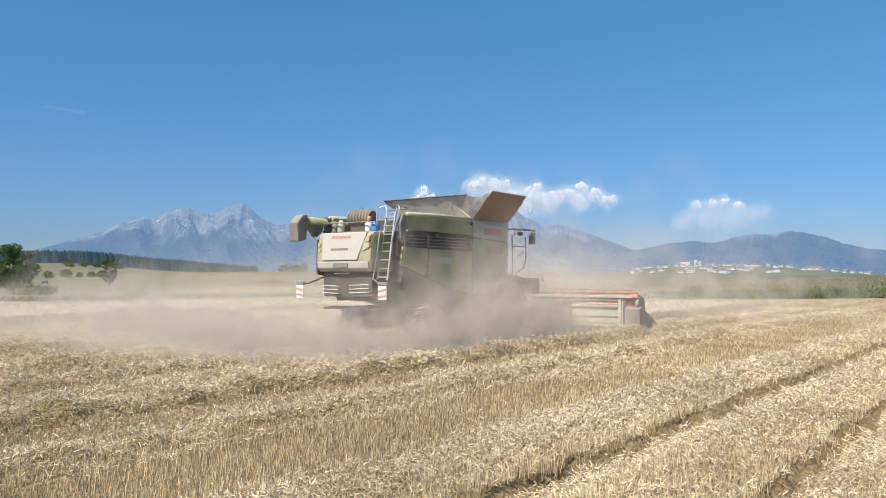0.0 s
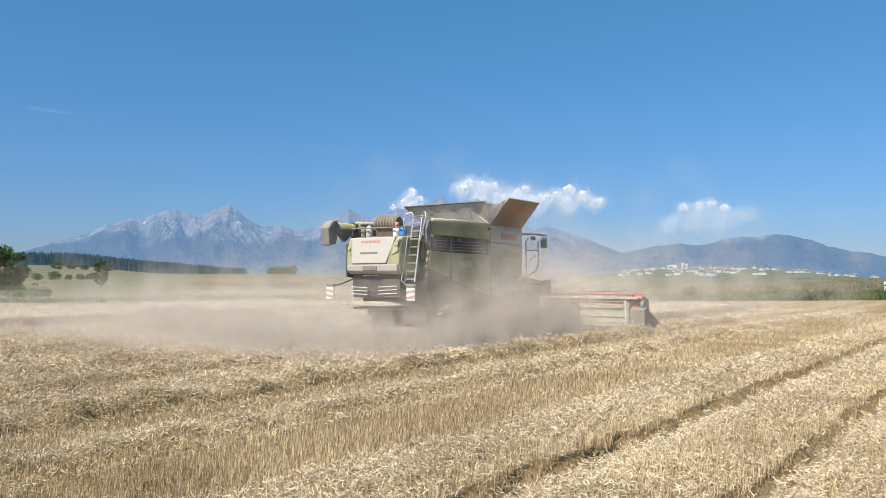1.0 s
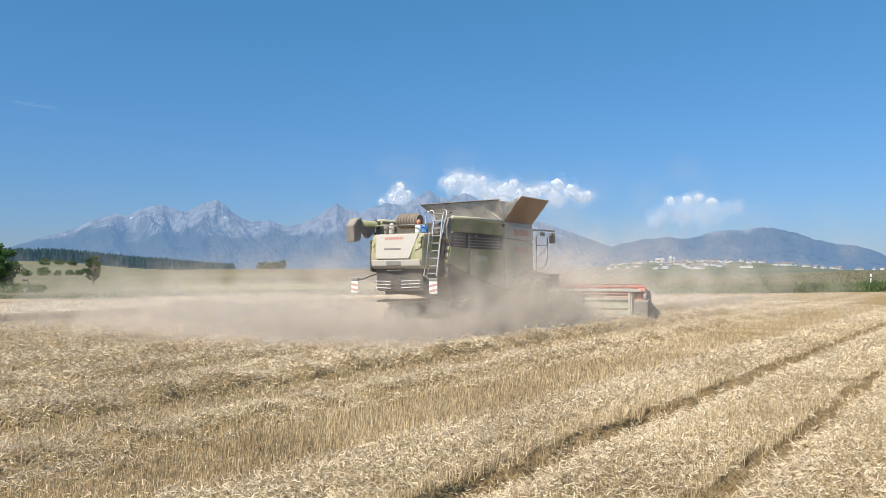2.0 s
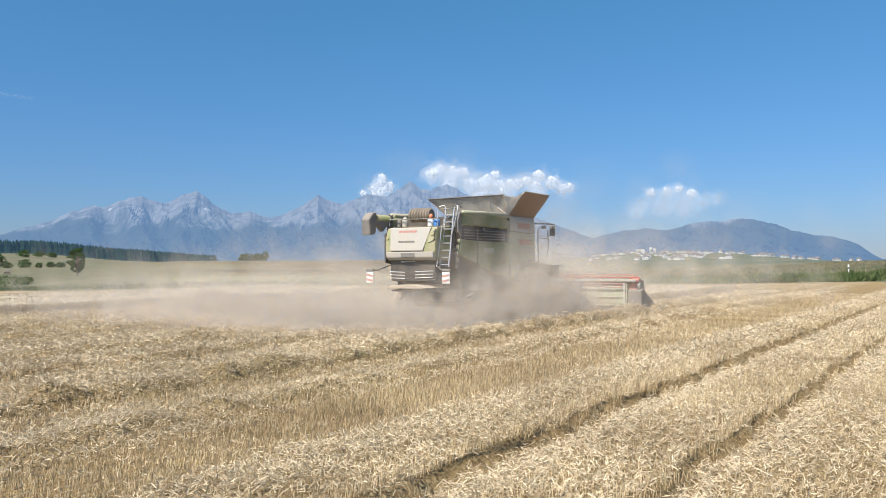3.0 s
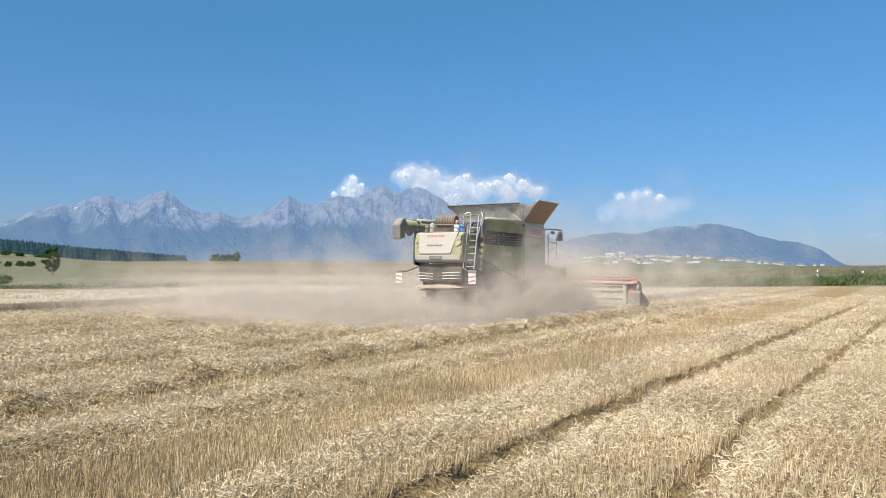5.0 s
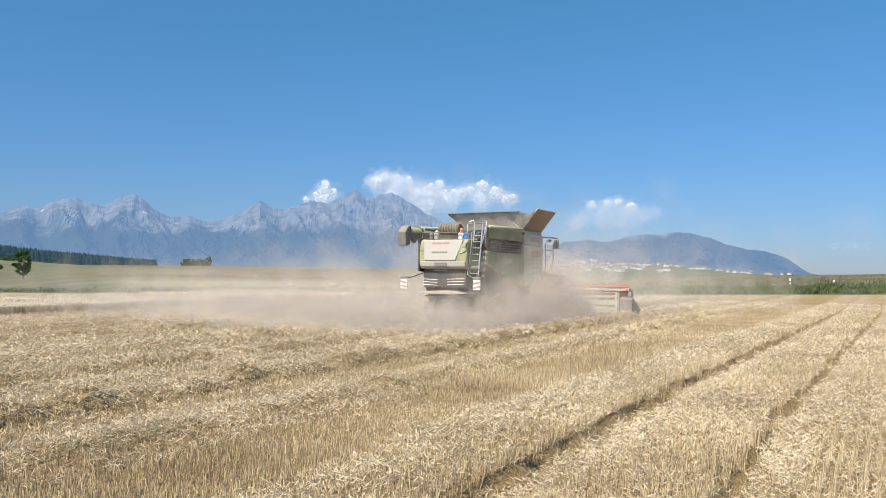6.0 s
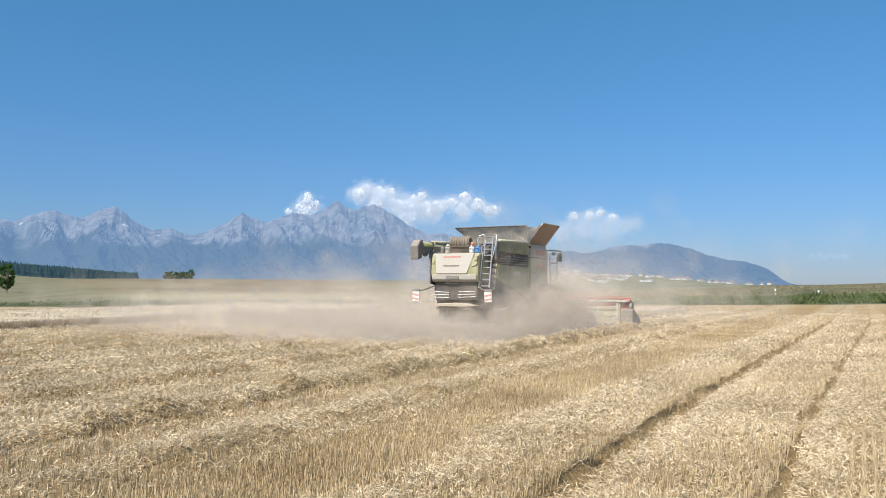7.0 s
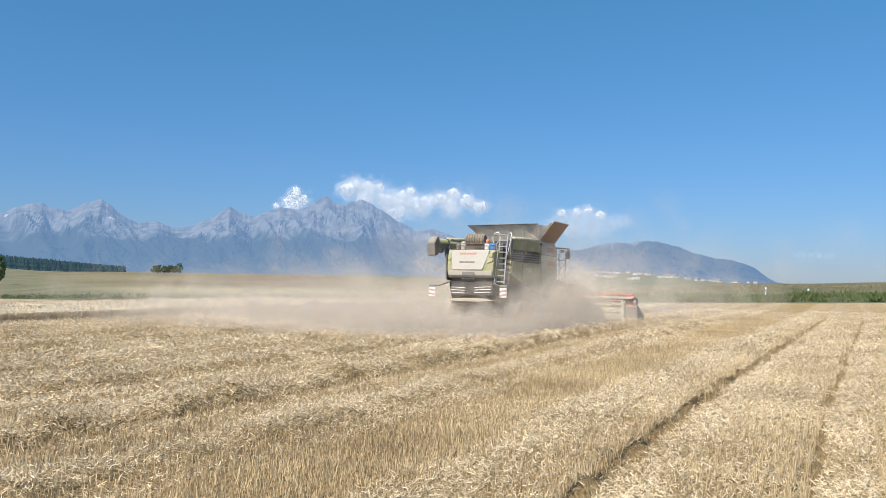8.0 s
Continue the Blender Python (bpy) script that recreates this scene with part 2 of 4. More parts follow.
def box(x0, x1, y0, y1, z0, z1, bevel=0.015, bm=None):
    bm = bm or bmesh.new()
    made = bmesh.ops.create_cube(bm, size=1.0)["verts"]
    for v in made:
        v.co = Vector(((x0 + x1) / 2 + v.co.x * (x1 - x0), (y0 + y1) / 2 + v.co.y * (y1 - y0), (z0 + z1) / 2 + v.co.z * (z1 - z0)))
    if bevel:
        edges = {e for v in made for e in v.link_edges}
        bmesh.ops.bevel(bm, geom=list(edges), offset=bevel, segments=2, affect="EDGES", profile=0.6)
    return bm


def prism(profile, axis, a, b, bevel=0.02, bm=None):
    """A closed profile drawn along an axis: axis 'x' takes (y, z) pairs, 'y' (x, z), 'z' (x, y)."""
    bm = bm or bmesh.new()

    def spot(p, q):
        return {"x": (q, p[0], p[1]), "y": (p[0], q, p[1]), "z": (p[0], p[1], q)}[axis]

    lo = [bm.verts.new(spot(p, a)) for p in profile]
    hi = [bm.verts.new(spot(p, b)) for p in profile]
    k = len(profile)
    faces = [bm.faces.new(lo), bm.faces.new(hi[::-1])]
    faces += [bm.faces.new((lo[i], hi[i], hi[(i + 1) % k], lo[(i + 1) % k])) for i in range(k)]
    bmesh.ops.recalc_face_normals(bm, faces=bm.faces[:])
    if bevel:
        edges = {e for f in faces for e in f.edges}
        bmesh.ops.bevel(bm, geom=list(edges), offset=bevel, segments=2, affect="EDGES", profile=0.6)
    return bm


def pipe(points, r, n=8, bm=None, r_end=None):
    """A round bar along points, with closed ends."""
    bm = bm or bmesh.new()
    pts = [Vector(p) for p in points]
    rings = []
    for i, p in enumerate(pts):
        d = (pts[min(i + 1, len(pts) - 1)] - pts[max(i - 1, 0)]).normalized()
        s = d.cross(Vector((0, 0, 1)) if abs(d.z) < 0.9 else Vector((1, 0, 0))).normalized()
        u = d.cross(s)
        rr = r if r_end is None else r + (r_end - r) * i / (len(pts) - 1)
        rings.append([bm.verts.new(p + rr * (math.cos(2 * math.pi * k / n) * s + math.sin(2 * math.pi * k / n) * u)) for k in range(n)])
    for a, b in zip(rings, rings[1:]):
        for k in range(n):
            bm.faces.new((a[k], a[(k + 1) % n], b[(k + 1) % n], b[k]))
    bm.faces.new(rings[0][::-1]), bm.faces.new(rings[-1])
    bmesh.ops.recalc_face_normals(bm, faces=bm.faces[:])
    return bm


def lathe(profile, centre, axis="x", n=28, bm=None):
    """A profile of (along, radius) turned round an axis through centre."""
    bm = bm or bmesh.new()
    rings = []
    for a, r in profile:
        ring = []
        for k in range(n):
            c, s = r * math.cos(2 * math.pi * k / n), r * math.sin(2 * math.pi * k / n)
            off = {"x": (a, c, s), "y": (c, a, s), "z": (c, s, a)}[axis]
            ring.append(bm.verts.new(Vector(centre) + Vector(off)))
        rings.append(ring)
    for a, b in zip(rings, rings[1:]):
        for k in range(n):
            bm.faces.new((a[k], a[(k + 1) % n], b[(k + 1) % n], b[k]))
    bm.faces.new(rings[0][::-1]), bm.faces.new(rings[-1])
    bmesh.ops.recalc_face_normals(bm, faces=bm.faces[:])
    return bm


def sheet(corners, thick, bm=None):
    """A flat plate with four or three corners and a thickness."""
    bm = bm or bmesh.new()
    c = [Vector(p) for p in corners]
    nrm = (c[1] - c[0]).cross(c[2] - c[0]).normalized() * thick / 2
    a, b = [bm.verts.new(p + nrm) for p in c], [bm.verts.new(p - nrm) for p in c]
    k = len(c)
    bm.faces.new(a), bm.faces.new(b[::-1])
    for i in range(k):
        bm.faces.new((a[i], b[i], b[(i + 1) % k], a[(i + 1) % k]))
    bmesh.ops.recalc_face_normals(bm, faces=bm.faces[:])
    return bm


def raw(name, verts, faces, material, label="", category="", kind="stuff", smooth=False, parent=None):
    """One mesh out of numpy arrays; all faces have the same number of corners."""
    me = bpy.data.meshes.new(name)
    nv, nf, k = len(verts), len(faces), faces.shape[1]
    me.vertices.add(nv)
    me.vertices.foreach_set("co", np.ascontiguousarray(verts, dtype=np.float32).ravel())
    me.loops.add(nf * k)
    me.loops.foreach_set("vertex_index", np.ascontiguousarray(faces, dtype=np.int32).ravel())
    me.polygons.add(nf)
    me.polygons.foreach_set("loop_start", np.arange(0, nf * k, k, dtype=np.int32))
    me.polygons.foreach_set("use_smooth", np.full(nf, smooth))
    me.update(calc_edges=True)
    me.materials.append(material)
    ob = new(name, me)
    if parent:
        ob.parent = parent
        return ob
    return tagged(ob, label, category, "", kind)


def blades(foot, way, length, width, taper=0.5):
    """Many flat stalks: quads from foot along way; returns verts and faces."""
    n = len(foot)
    side = np.cross(way, RNG.normal(size=(n, 3)))
    side /= np.linalg.norm(side, axis=1)[:, None] + 1e-9
    side *= (width / 2)[:, None]
    top = foot + way * length[:, None]
    v = np.stack([foot - side, foot + side, top + side * taper, top - side * taper], 1).reshape(-1, 3)
    return v, np.arange(4 * n).reshape(-1, 4)


def specks(spots, size):
    """Small three-cornered grains, turned at random."""
    n = len(spots)
    a, b = RNG.normal(size=(n, 3)), RNG.normal(size=(n, 3))
    a /= np.linalg.norm(a, axis=1)[:, None]
    b -= a * np.sum(a * b, 1)[:, None]
    b /= np.linalg.norm(b, axis=1)[:, None]
    s = size[:, None]
    v = np.stack([spots - a * s * 0.55, spots + a * s * 0.55, spots + b * s * 0.9], 1).reshape(-1, 3)
    return v, np.arange(3 * n).reshape(-1, 3)


def smooth01(v, lo, hi):
    q = np.clip((v - lo) / (hi - lo), 0, 1)
    return q * q * (3 - 2 * q)


def wave(x, y, seed=0.0):
    """A cheap smooth wobble for arrays, about -1 to 1."""
    return (np.sin(x * 1.0 + y * 0.37 + seed) + np.sin(x * -0.43 + y * 0.91 + seed * 2.1) + np.sin(x * 0.71 - y * 1.31 + seed * 3.7)) / 3


# ---- the lie of the land ----
ORIGIN_Y = -6.0


def polar(az, d):
    """Plan place at a bearing (degrees right of the rows' direction) and distance from the middle of the walk."""
    return d * math.sin(radians(az)), ORIGIN_Y + d * math.cos(radians(az))


def bend(x, y):
    """How far the rows drift to the right as they run on."""
    return 0.03 * np.clip(y - 3, 0, 40) * smooth01(x, -9, -5)


# windrows of straw: centre, half width, height
WINDROWS = [(-8.5, 0.62, 0.18), (-10.75, 0.75, 0.30), (-5.3, 0.7, 0.04), (-14.6, 0.7, 0.12), (-17.9, 0.6, 0.10), (-21.8, 0.7, 0.13), (-25.3, 0.6, 0.12), (-28.6, 0.7, 0.12), (-31.6, 0.6, 0.08), (0.5, 0.9, 0.05)]


def straw_cover(x, y):
    """How thick loose straw lies, 0 to 1."""
    xr = x - bend(x, y) + 0.16 * wave(x * 1.3, y * 1.1, 2.0)
    c = np.where(xr < -12, 0.64 + 0.26 * np.sin(xr * 4.2 + 0.8 * np.sin(xr * 0.9)), 0.56)
    for m, half, _ in WINDROWS:
        c = np.maximum(c, 0.97 * np.exp(-((xr - m) / half) ** 2))
    c = np.where((xr > -7.7) & (xr < -6.1), np.minimum(c, 0.10), c)
    c = np.where((xr > -10.0) & (xr < -9.3), np.minimum(c, 0.2), c)
    c = np.where(((xr > -4.26) & (xr < -3.5)) | ((xr > -2.2) & (xr < -1.6)), 0.95, c)
    c = np.where(xr > -3.6, np.maximum(c, 0.52), c)
    c = np.clip(c + 0.18 * wave(x * 0.9, y * 0.5, 5.0), 0, 1)
    # soil bared as painted shade along the cut rut edges and the tall windrow's foot
    xs = x - bend(x, y) + 0.09 * wave(x * 0.8, y * 1.7, 1.0) + 0.05 * np.sin(y * 4.3 + 1.7 * np.sin(y * 1.3))
    bare = (np.abs(xs + 4.30) < 0.045) | (np.abs(xs + 2.23) < 0.045) | (np.abs(xs + 10.38) < 0.11) | (np.abs(xs + 8.16) < 0.05)
    return np.where(bare, 0.12 * c, c)


def relief(x, y):
    """Windrows, wheel ruts and small lumps of the cut field."""
    xr = x - bend(x, y) + 0.09 * wave(x * 0.8, y * 1.7, 1.0) + 0.05 * np.sin(y * 4.3 + 1.7 * np.sin(y * 1.3))
    z = 0.02 * wave(x * 3.1, y * 3.3, 0.3) + 0.05 * straw_cover(x, y) * np.abs(wave(x * 7.3, y * 6.1, 2.2) + 0.6 * wave(x * 13.0, y * 12.0, 1.2))
    for m, half, tall in WINDROWS:
        flank = np.where(xr > m, half * (0.30 if tall > 0.2 else 0.6), half)
        z = z + tall * np.exp(-((xr - m) / flank) ** 2) * (0.75 + 0.6 * wave(x * 2.6, y * 4.4, m))
    z = z + 0.05 * smooth01(-xr, 12, 13.5) * np.sin(xr * 4.2 + 0.8 * np.sin(xr * 0.9)) * (0.8 + 0.5 * wave(x * 2.1, y * 1.9, 7.0))
    for m, wide, deep in ((-4.32, 1.1, 0.22), (-2.25, 1.0, 0.20)):
        z = z - deep * smooth01(xr, m - 0.03, m + 0.07) * (1 - smooth01(xr, m + 0.1, m + wide))
    return z


def land(x, y):
    """Height of the ground anywhere."""
    x, y = np.asarray(x, float), np.asarray(y, float)
    d = np.hypot(x, y - ORIGIN_Y)
    az = np.degrees(np.arctan2(x, y - ORIGIN_Y))
    near = relief(x, y) * (1 - smooth01(d, 38, 60))
    west = 1 - smooth01(az, -60.5, -51.5)
    mid = smooth01(az, -58, -50) * (1 - smooth01(az, -30, -20))
    east = smooth01(az, -27, -19) * (1 - smooth01(az, -15, -6))
    z = near + west * (14.5 * smooth01(d, 230, 900) - 1.5 * smooth01(d, 76, 160)) + mid * 4.4 * smooth01(d, 220, 720)
    z = z + east * 20 * smooth01(d, 800, 1750) + smooth01(az, -16, -4) * (1.9 * smooth01(d, 76, 190) + 1.2 * smooth01(az, -5, 3) * smooth01(d, 120, 300))
    return z * np.where(np.abs(az) < 110, 1, 0.3)


def steps(lo, hi, fine_lo, fine_hi, fine, grow):
    out = list(np.arange(fine_lo, fine_hi, fine))
    s, q = fine, fine_hi
    while q < hi:
        out.append(q)
        s *= grow
        q += s
    out.append(hi)
    s, q = fine, fine_lo
    while q > lo:
        s *= grow
        q -= s
        out.insert(0, max(q, lo))
    return np.array(out)


def build_ground():
    xs = steps(-4900, 4900, -34.0, 3.5, 0.11, 1.055)
    ys = steps(-4900, 4900, -9.0, 32.0, 0.26, 1.055)
    gx, gy = np.meshgrid(xs, ys)
    gz = land(gx, gy)
    v = np.stack([gx, gy, gz], -1).reshape(-1, 3)
    nx = len(xs)
    i = (np.arange(len(ys) - 1)[:, None] * nx + np.arange(nx - 1)[None]).ravel()
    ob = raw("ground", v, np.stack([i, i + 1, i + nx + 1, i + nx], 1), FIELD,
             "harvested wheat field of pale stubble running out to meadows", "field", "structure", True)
    at = ob.data.attributes.new("cover", "FLOAT", "POINT")
    at.data.foreach_set("value", straw_cover(v[:, 0], v[:, 1]).astype(np.float32))


build_ground()


def build_stubble():
    """Standing stalks and loose straw, densest along the walk's side of the field."""
    def scatter(n, x0, x1, y0, y1, reach, keep):
        x, y = RNG.uniform(x0, x1, n), RNG.uniform(y0, y1, n)
        d, ahead = np.full(n, 99.0), np.zeros(n, bool)
        for q in np.linspace(0, 1, 7):
            ex, ey = -1.6 * q ** 2, -12 * q
            a = radians(36 - 8 * q)
            go, off = -math.sin(a) * (x - ex) + math.cos(a) * (y - ey), math.cos(a) * (x - ex) + math.sin(a) * (y - ey)
            seen_from = (go > 3.5) & (np.abs(off) < 0.6 * go + 1.0)
            d = np.where(seen_from, np.minimum(d, np.hypot(go, off)), d)
            ahead |= seen_from
        p = np.clip((reach / np.maximum(d, 1)) ** 1.6, 0, 1) * keep(x, y)
        ok = RNG.random(n) < np.where(ahead, p, 0.03 * keep(x, y))
        return x[ok], y[ok], d[ok]

    def in_rut(x, y):
        xr = x - bend(x, y)
        return ((xr > -4.32) & (xr < -3.9)) | ((xr > -2.25) & (xr < -1.95))

    def by_rut(x, y):
        xr = x - bend(x, y)
        return ((xr > -4.46) & (xr < -4.28)) | ((xr > -2.38) & (xr < -2.22))

    x, y, d = scatter(3000000, -34, 9, -14, 50, 9.5, lambda a, b: np.where(in_rut(a, b), 0.03, np.where(by_rut(a, b), 1.0, 0.85 - 0.65 * straw_cover(a, b))))
    # drilled rows, 12.5 cm apart, along the field
    row = np.round(x / 0.125) * 0.125
    x = row + RNG.normal(0, 0.018, len(x))
    n = len(x)
    way = np.stack([RNG.normal(0, 0.16, n), RNG.normal(0.05, 0.16, n), np.ones(n)], 1)
    way /= np.linalg.norm(way, axis=1)[:, None]
    tall = RNG.uniform(0.06, 0.15, n) * np.where(by_rut(x, y), 1.35, 1.0) * (0.85 + 0.3 * wave(x * 0.7, y * 0.6, 4))
    v, f = blades(np.stack([x, y, land(x, y) - 0.01], 1), way, tall, RNG.uniform(0.0045, 0.007, n) * np.clip(d / 9, 1, 2.6), 0.9)
    raw("stubble", v, f, STALK, "short cut wheat stalks standing in drilled rows", "stubble")

    x, y, d = scatter(6000000, -34, 9, -14, 54, 11, lambda a, b: straw_cover(a, b) ** 1.2 * np.clip(0.7 + 0.8 * wave(a * 21.0, b * 15.0, 3.0), 0.42, 1))
    n = len(x)
    ang = RNG.uniform(0, 2 * math.pi, n)
    way = np.stack([np.cos(ang), np.sin(ang), RNG.normal(0.2, 0.55, n)], 1)
    way /= np.linalg.norm(way, axis=1)[:, None]
    lift = RNG.uniform(0.0, 1.0, n) ** 1.4 * (0.03 + 0.17 * np.clip(0.35 + wave(x * 21.0, y * 15.0, 3.0), 0, 1)) * straw_cover(x, y)
    v, f = blades(np.stack([x, y, land(x, y) + 0.015 + lift], 1), way, RNG.uniform(0.025, 0.09, n) * np.clip(d / 13, 1, 1.4), RNG.uniform(0.0055, 0.0105, n) * np.clip(d / 9, 1, 1.9), 0.8)
    raw("loose_straw", v, f, LITTER, "pale loose straw lying in windrows on the stubble", "straw")


build_stubble()


def build_wheat(name, x0, x1, y0, y1, label):
    """A block of standing wheat: a rough mat under the ears and many stalks along its edges."""
    nx, ny = max(6, int((x1 - x0) / 0.8)), max(6, int((y1 - y0) / 0.8))
    gx, gy = np.meshgrid(np.linspace(x0, x1, nx), np.linspace(y0, y1, ny))
    gz = 0.31 + 0.04 * wave(gx * 1.7, gy * 1.9) + RNG.normal(0, 0.03, gx.shape)
    v = np.stack([gx, gy, gz], -1)
    rim = np.zeros(gx.shape, bool)
    rim[0], rim[-1], rim[:, 0], rim[:, -1] = True, True, True, True
    v[rim, 2] = 0.0
    i = (np.arange(ny - 1)[:, None] * nx + np.arange(nx - 1)[None]).ravel()
    f0 = np.stack([i, i + 1, i + nx + 1, i + nx], 1)
    v0 = v.reshape(-1, 3)
    n = int(min(100000, (x1 - x0) * (y1 - y0) * 80))
    px, py = RNG.uniform(x0, x1, n), RNG.uniform(y0, y1, n)
    edge = n // 3
    px[:edge] = x1 - np.abs(RNG.normal(0, 0.35, edge))
    py[edge:edge + edge // 4] = y0 + np.abs(RNG.normal(0, 0.35, edge // 4))
    way = np.stack([RNG.normal(0, 0.28, n), RNG.normal(0, 0.28, n), np.ones(n)], 1)
    v1, f1 = blades(np.stack([px, py, np.zeros(n)], 1), way, RNG.uniform(0.30, 0.42, n), RNG.uniform(0.012, 0.024, n), 0.8)
    return raw(name, np.concatenate([v0, v1]), np.concatenate([f0, f1 + len(v0)]), WHEAT, label, "wheat")


build_wheat("standing_wheat", -49, -33.4, -6, 44, "uncut ripe wheat standing in a block beside the stubble")
build_wheat("standing_wheat", -20.5, -13.3, 32.0, 54, "narrow uncut strip of ripe wheat ahead of the harvester")


def build_weeds():
    """Green weeds and tall grass on the verge behind the field."""
    n = 90000
    s = RNG.uniform(-80, 90, n)
    w = 66.5 + np.abs(RNG.normal(0, 9, n))
    w = np.where(RNG.random(n) < 0.5, 66.5 + RNG.random(n) * 6, w)
    clump = wave(s * 0.35, w * 0.5, 3.0) + wave(s * 1.1, w * 0.9, 8.0)
    rich = smooth01(s, 16, 34) * 1.3 + 0.06 + 0.65 * smooth01(-s, 15, 30)
    ok = RNG.random(n) < np.clip(0.5 + 0.5 * clump, 0.05, 1) * rich
    s, w, clump = s[ok], w[ok], clump[ok]
    # the verge runs a little aslant: depth grows to the right
    depth = w + 0.11 * s
    x, y = -0.588 * depth + 0.809 * s, 0.809 * depth + 0.588 * s
    m = len(x)
    way = RNG.normal(0, 0.5, (m, 3))
    way[:, 2] = np.abs(way[:, 2]) + 0.3
    way /= np.linalg.norm(way, axis=1)[:, None]
    tall = RNG.uniform(0.25, 0.7, m) * np.clip(0.8 + 0.35 * clump, 0.4, 1.4)
    tall *= 0.35 + 0.85 * smooth01(s, 18, 36)
    z = land(x, y) + RNG.uniform(0, 0.35, m) * np.clip(clump, 0.1, 1) * smooth01(s, -20, 25)
    v, f = blades(np.stack([x, y, z], 1), way, tall, RNG.uniform(0.07, 0.20, m), 0.4)
    raw("verge_weeds", v, f, WEED, "rank green weeds and dry grass on the field verge", "weeds")


build_weeds()


def build_dry_grass():
    """Tall dry grass on the bank behind the weeds."""
    n = 60000
    s, w = RNG.uniform(-10, 120, n), 82 + np.abs(RNG.normal(0, 45, n))
    clump = wave(s * 0.5, w * 0.4, 6.0) + 0.7 * wave(s * 1.7, w * 1.2, 2.0)
    ok = RNG.random(n) < np.clip(0.55 + 0.5 * clump, 0.04, 1) * smooth01(s, -10, 25)
    s, w, clump = s[ok], w[ok], clump[ok]
    depth = w + 0.11 * s
    x, y = -0.588 * depth + 0.809 * s, 0.809 * depth + 0.588 * s
    m = len(x)
    way = np.stack([RNG.normal(0, 0.6, m), RNG.normal(0, 0.6, m), np.ones(m)], 1)
    way /= np.linalg.norm(way, axis=1)[:, None]
    v, f = blades(np.stack([x, y, land(x, y) - 0.02], 1), way, RNG.uniform(0.14, 0.36, m) * np.clip(0.9 + 0.3 * clump, 0.5, 1.4), RNG.uniform(0.06, 0.18, m), 0.35)
    raw("dry_grass", v, f, DRYGRASS, "tall dry yellow grass on the bank behind the weeds", "grass")


build_dry_grass()


def build_mountains(name, profile, near, far, label, seed, material):
    """A range: ridge line by bearing and slope, spurs and gullies by layered waves."""
    az_k, el_k = np.array(profile[0::2]), np.array(profile[1::2])
    az = np.linspace(az_k[0], az_k[-1], int((az_k[-1] - az_k[0]) * 9))
    el = np.interp(az, az_k, el_k)
    rnd = np.random.default_rng(seed)
    for k in range(5):
        fr = 2.2 * 2.05 ** k
        el = el + 0.0011 / 1.45 ** k * (np.abs(np.sin(az * fr + rnd.uniform(0, 6))) - 0.6) * smooth01(el, 0.01, 0.05)
    t = np.linspace(0, 1.25, 60)
    A, Tt = np.meshgrid(az, t)
    E = np.tile(el, (len(t), 1))
    r = near + (far - near) * Tt
    shape = np.where(Tt <= 1, 0.25 * Tt + 0.75 * Tt ** 2.3, 1 - (Tt - 1) * 1.5)
    spur = np.zeros_like(A)
    for i in range(A.shape[0]):
        for j in range(A.shape[1]):
            spur[i, j] = noise.ridged_multi_fractal(Vector((A[i, j] * 0.33 + 1.1 * Tt[i, j], Tt[i, j] * 1.6, seed)), 0.95, 2.1, 5, 1.0, 2.0) - 1.1
    mask = smooth01(Tt, 0.05, 0.45) * (1 - smooth01(Tt, 0.82, 1.0))
    z = E * far * (shape + 0.10 * spur * mask) - 25 * (1 - smooth01(Tt, 0.0, 0.15))
    r = r - 130 * spur * mask
    x, y = r * np.sin(np.radians(A)), ORIGIN_Y + r * np.cos(np.radians(A))
    v = np.stack([x, y, z], -1).reshape(-1, 3)
    k = len(az)
    i = (np.arange(len(t) - 1)[:, None] * k + np.arange(k - 1)[None]).ravel()
    raw(name, v, np.stack([i, i + 1, i + k + 1, i + k], 1), material, label, "mountains", "structure", False)


WEST = [-78, 0.0, -70, 0.006, -64.9, 0.019, -62.7, 0.028, -60.7, 0.041, -59.1, 0.049, -57.8, 0.061, -56.6, 0.068, -55.8, 0.067, -54.4, 0.078,
        -53.5, 0.080, -52.9, 0.076, -52.1, 0.072, -51.0, 0.082, -50.05, 0.0885, -49.5, 0.0815, -48.8, 0.071, -47.9, 0.062, -46.4, 0.0635,
        -45.2, 0.056, -44.0, 0.062, -42.8, 0.073, -41.8, 0.0857, -41.1, 0.078, -40.1, 0.074, -38.4, 0.086, -36.9, 0.084, -35.6, 0.099,
        -35.2, 0.1025, -34.7, 0.095, -33.8, 0.0905, -33.5, 0.0955, -32.7, 0.0985, -31.9, 0.0925, -30.1, 0.0725, -28.8, 0.061, -27.6, 0.0635, -26.4, 0.056, -24, 0.04, -21, 0.02, -18, 0.0]
EAST = [-27, 0.0, -24, 0.022, -22, 0.032, -20.4, 0.038, -18.55, 0.041, -17.4, 0.038, -15.2, 0.048, -14.1, 0.0475, -12.4, 0.051, -10.7, 0.0445,
        -9.4, 0.0355, -8.2, 0.030, -7.0, 0.0275, -6.2, 0.023, -5.6, 0.0186, -4.8, 0.0073, -4.3, 0.0023, -3.6, 0.0]
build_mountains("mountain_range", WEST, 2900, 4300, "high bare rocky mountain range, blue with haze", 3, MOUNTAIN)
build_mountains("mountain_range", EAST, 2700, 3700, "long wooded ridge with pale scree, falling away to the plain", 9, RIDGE)


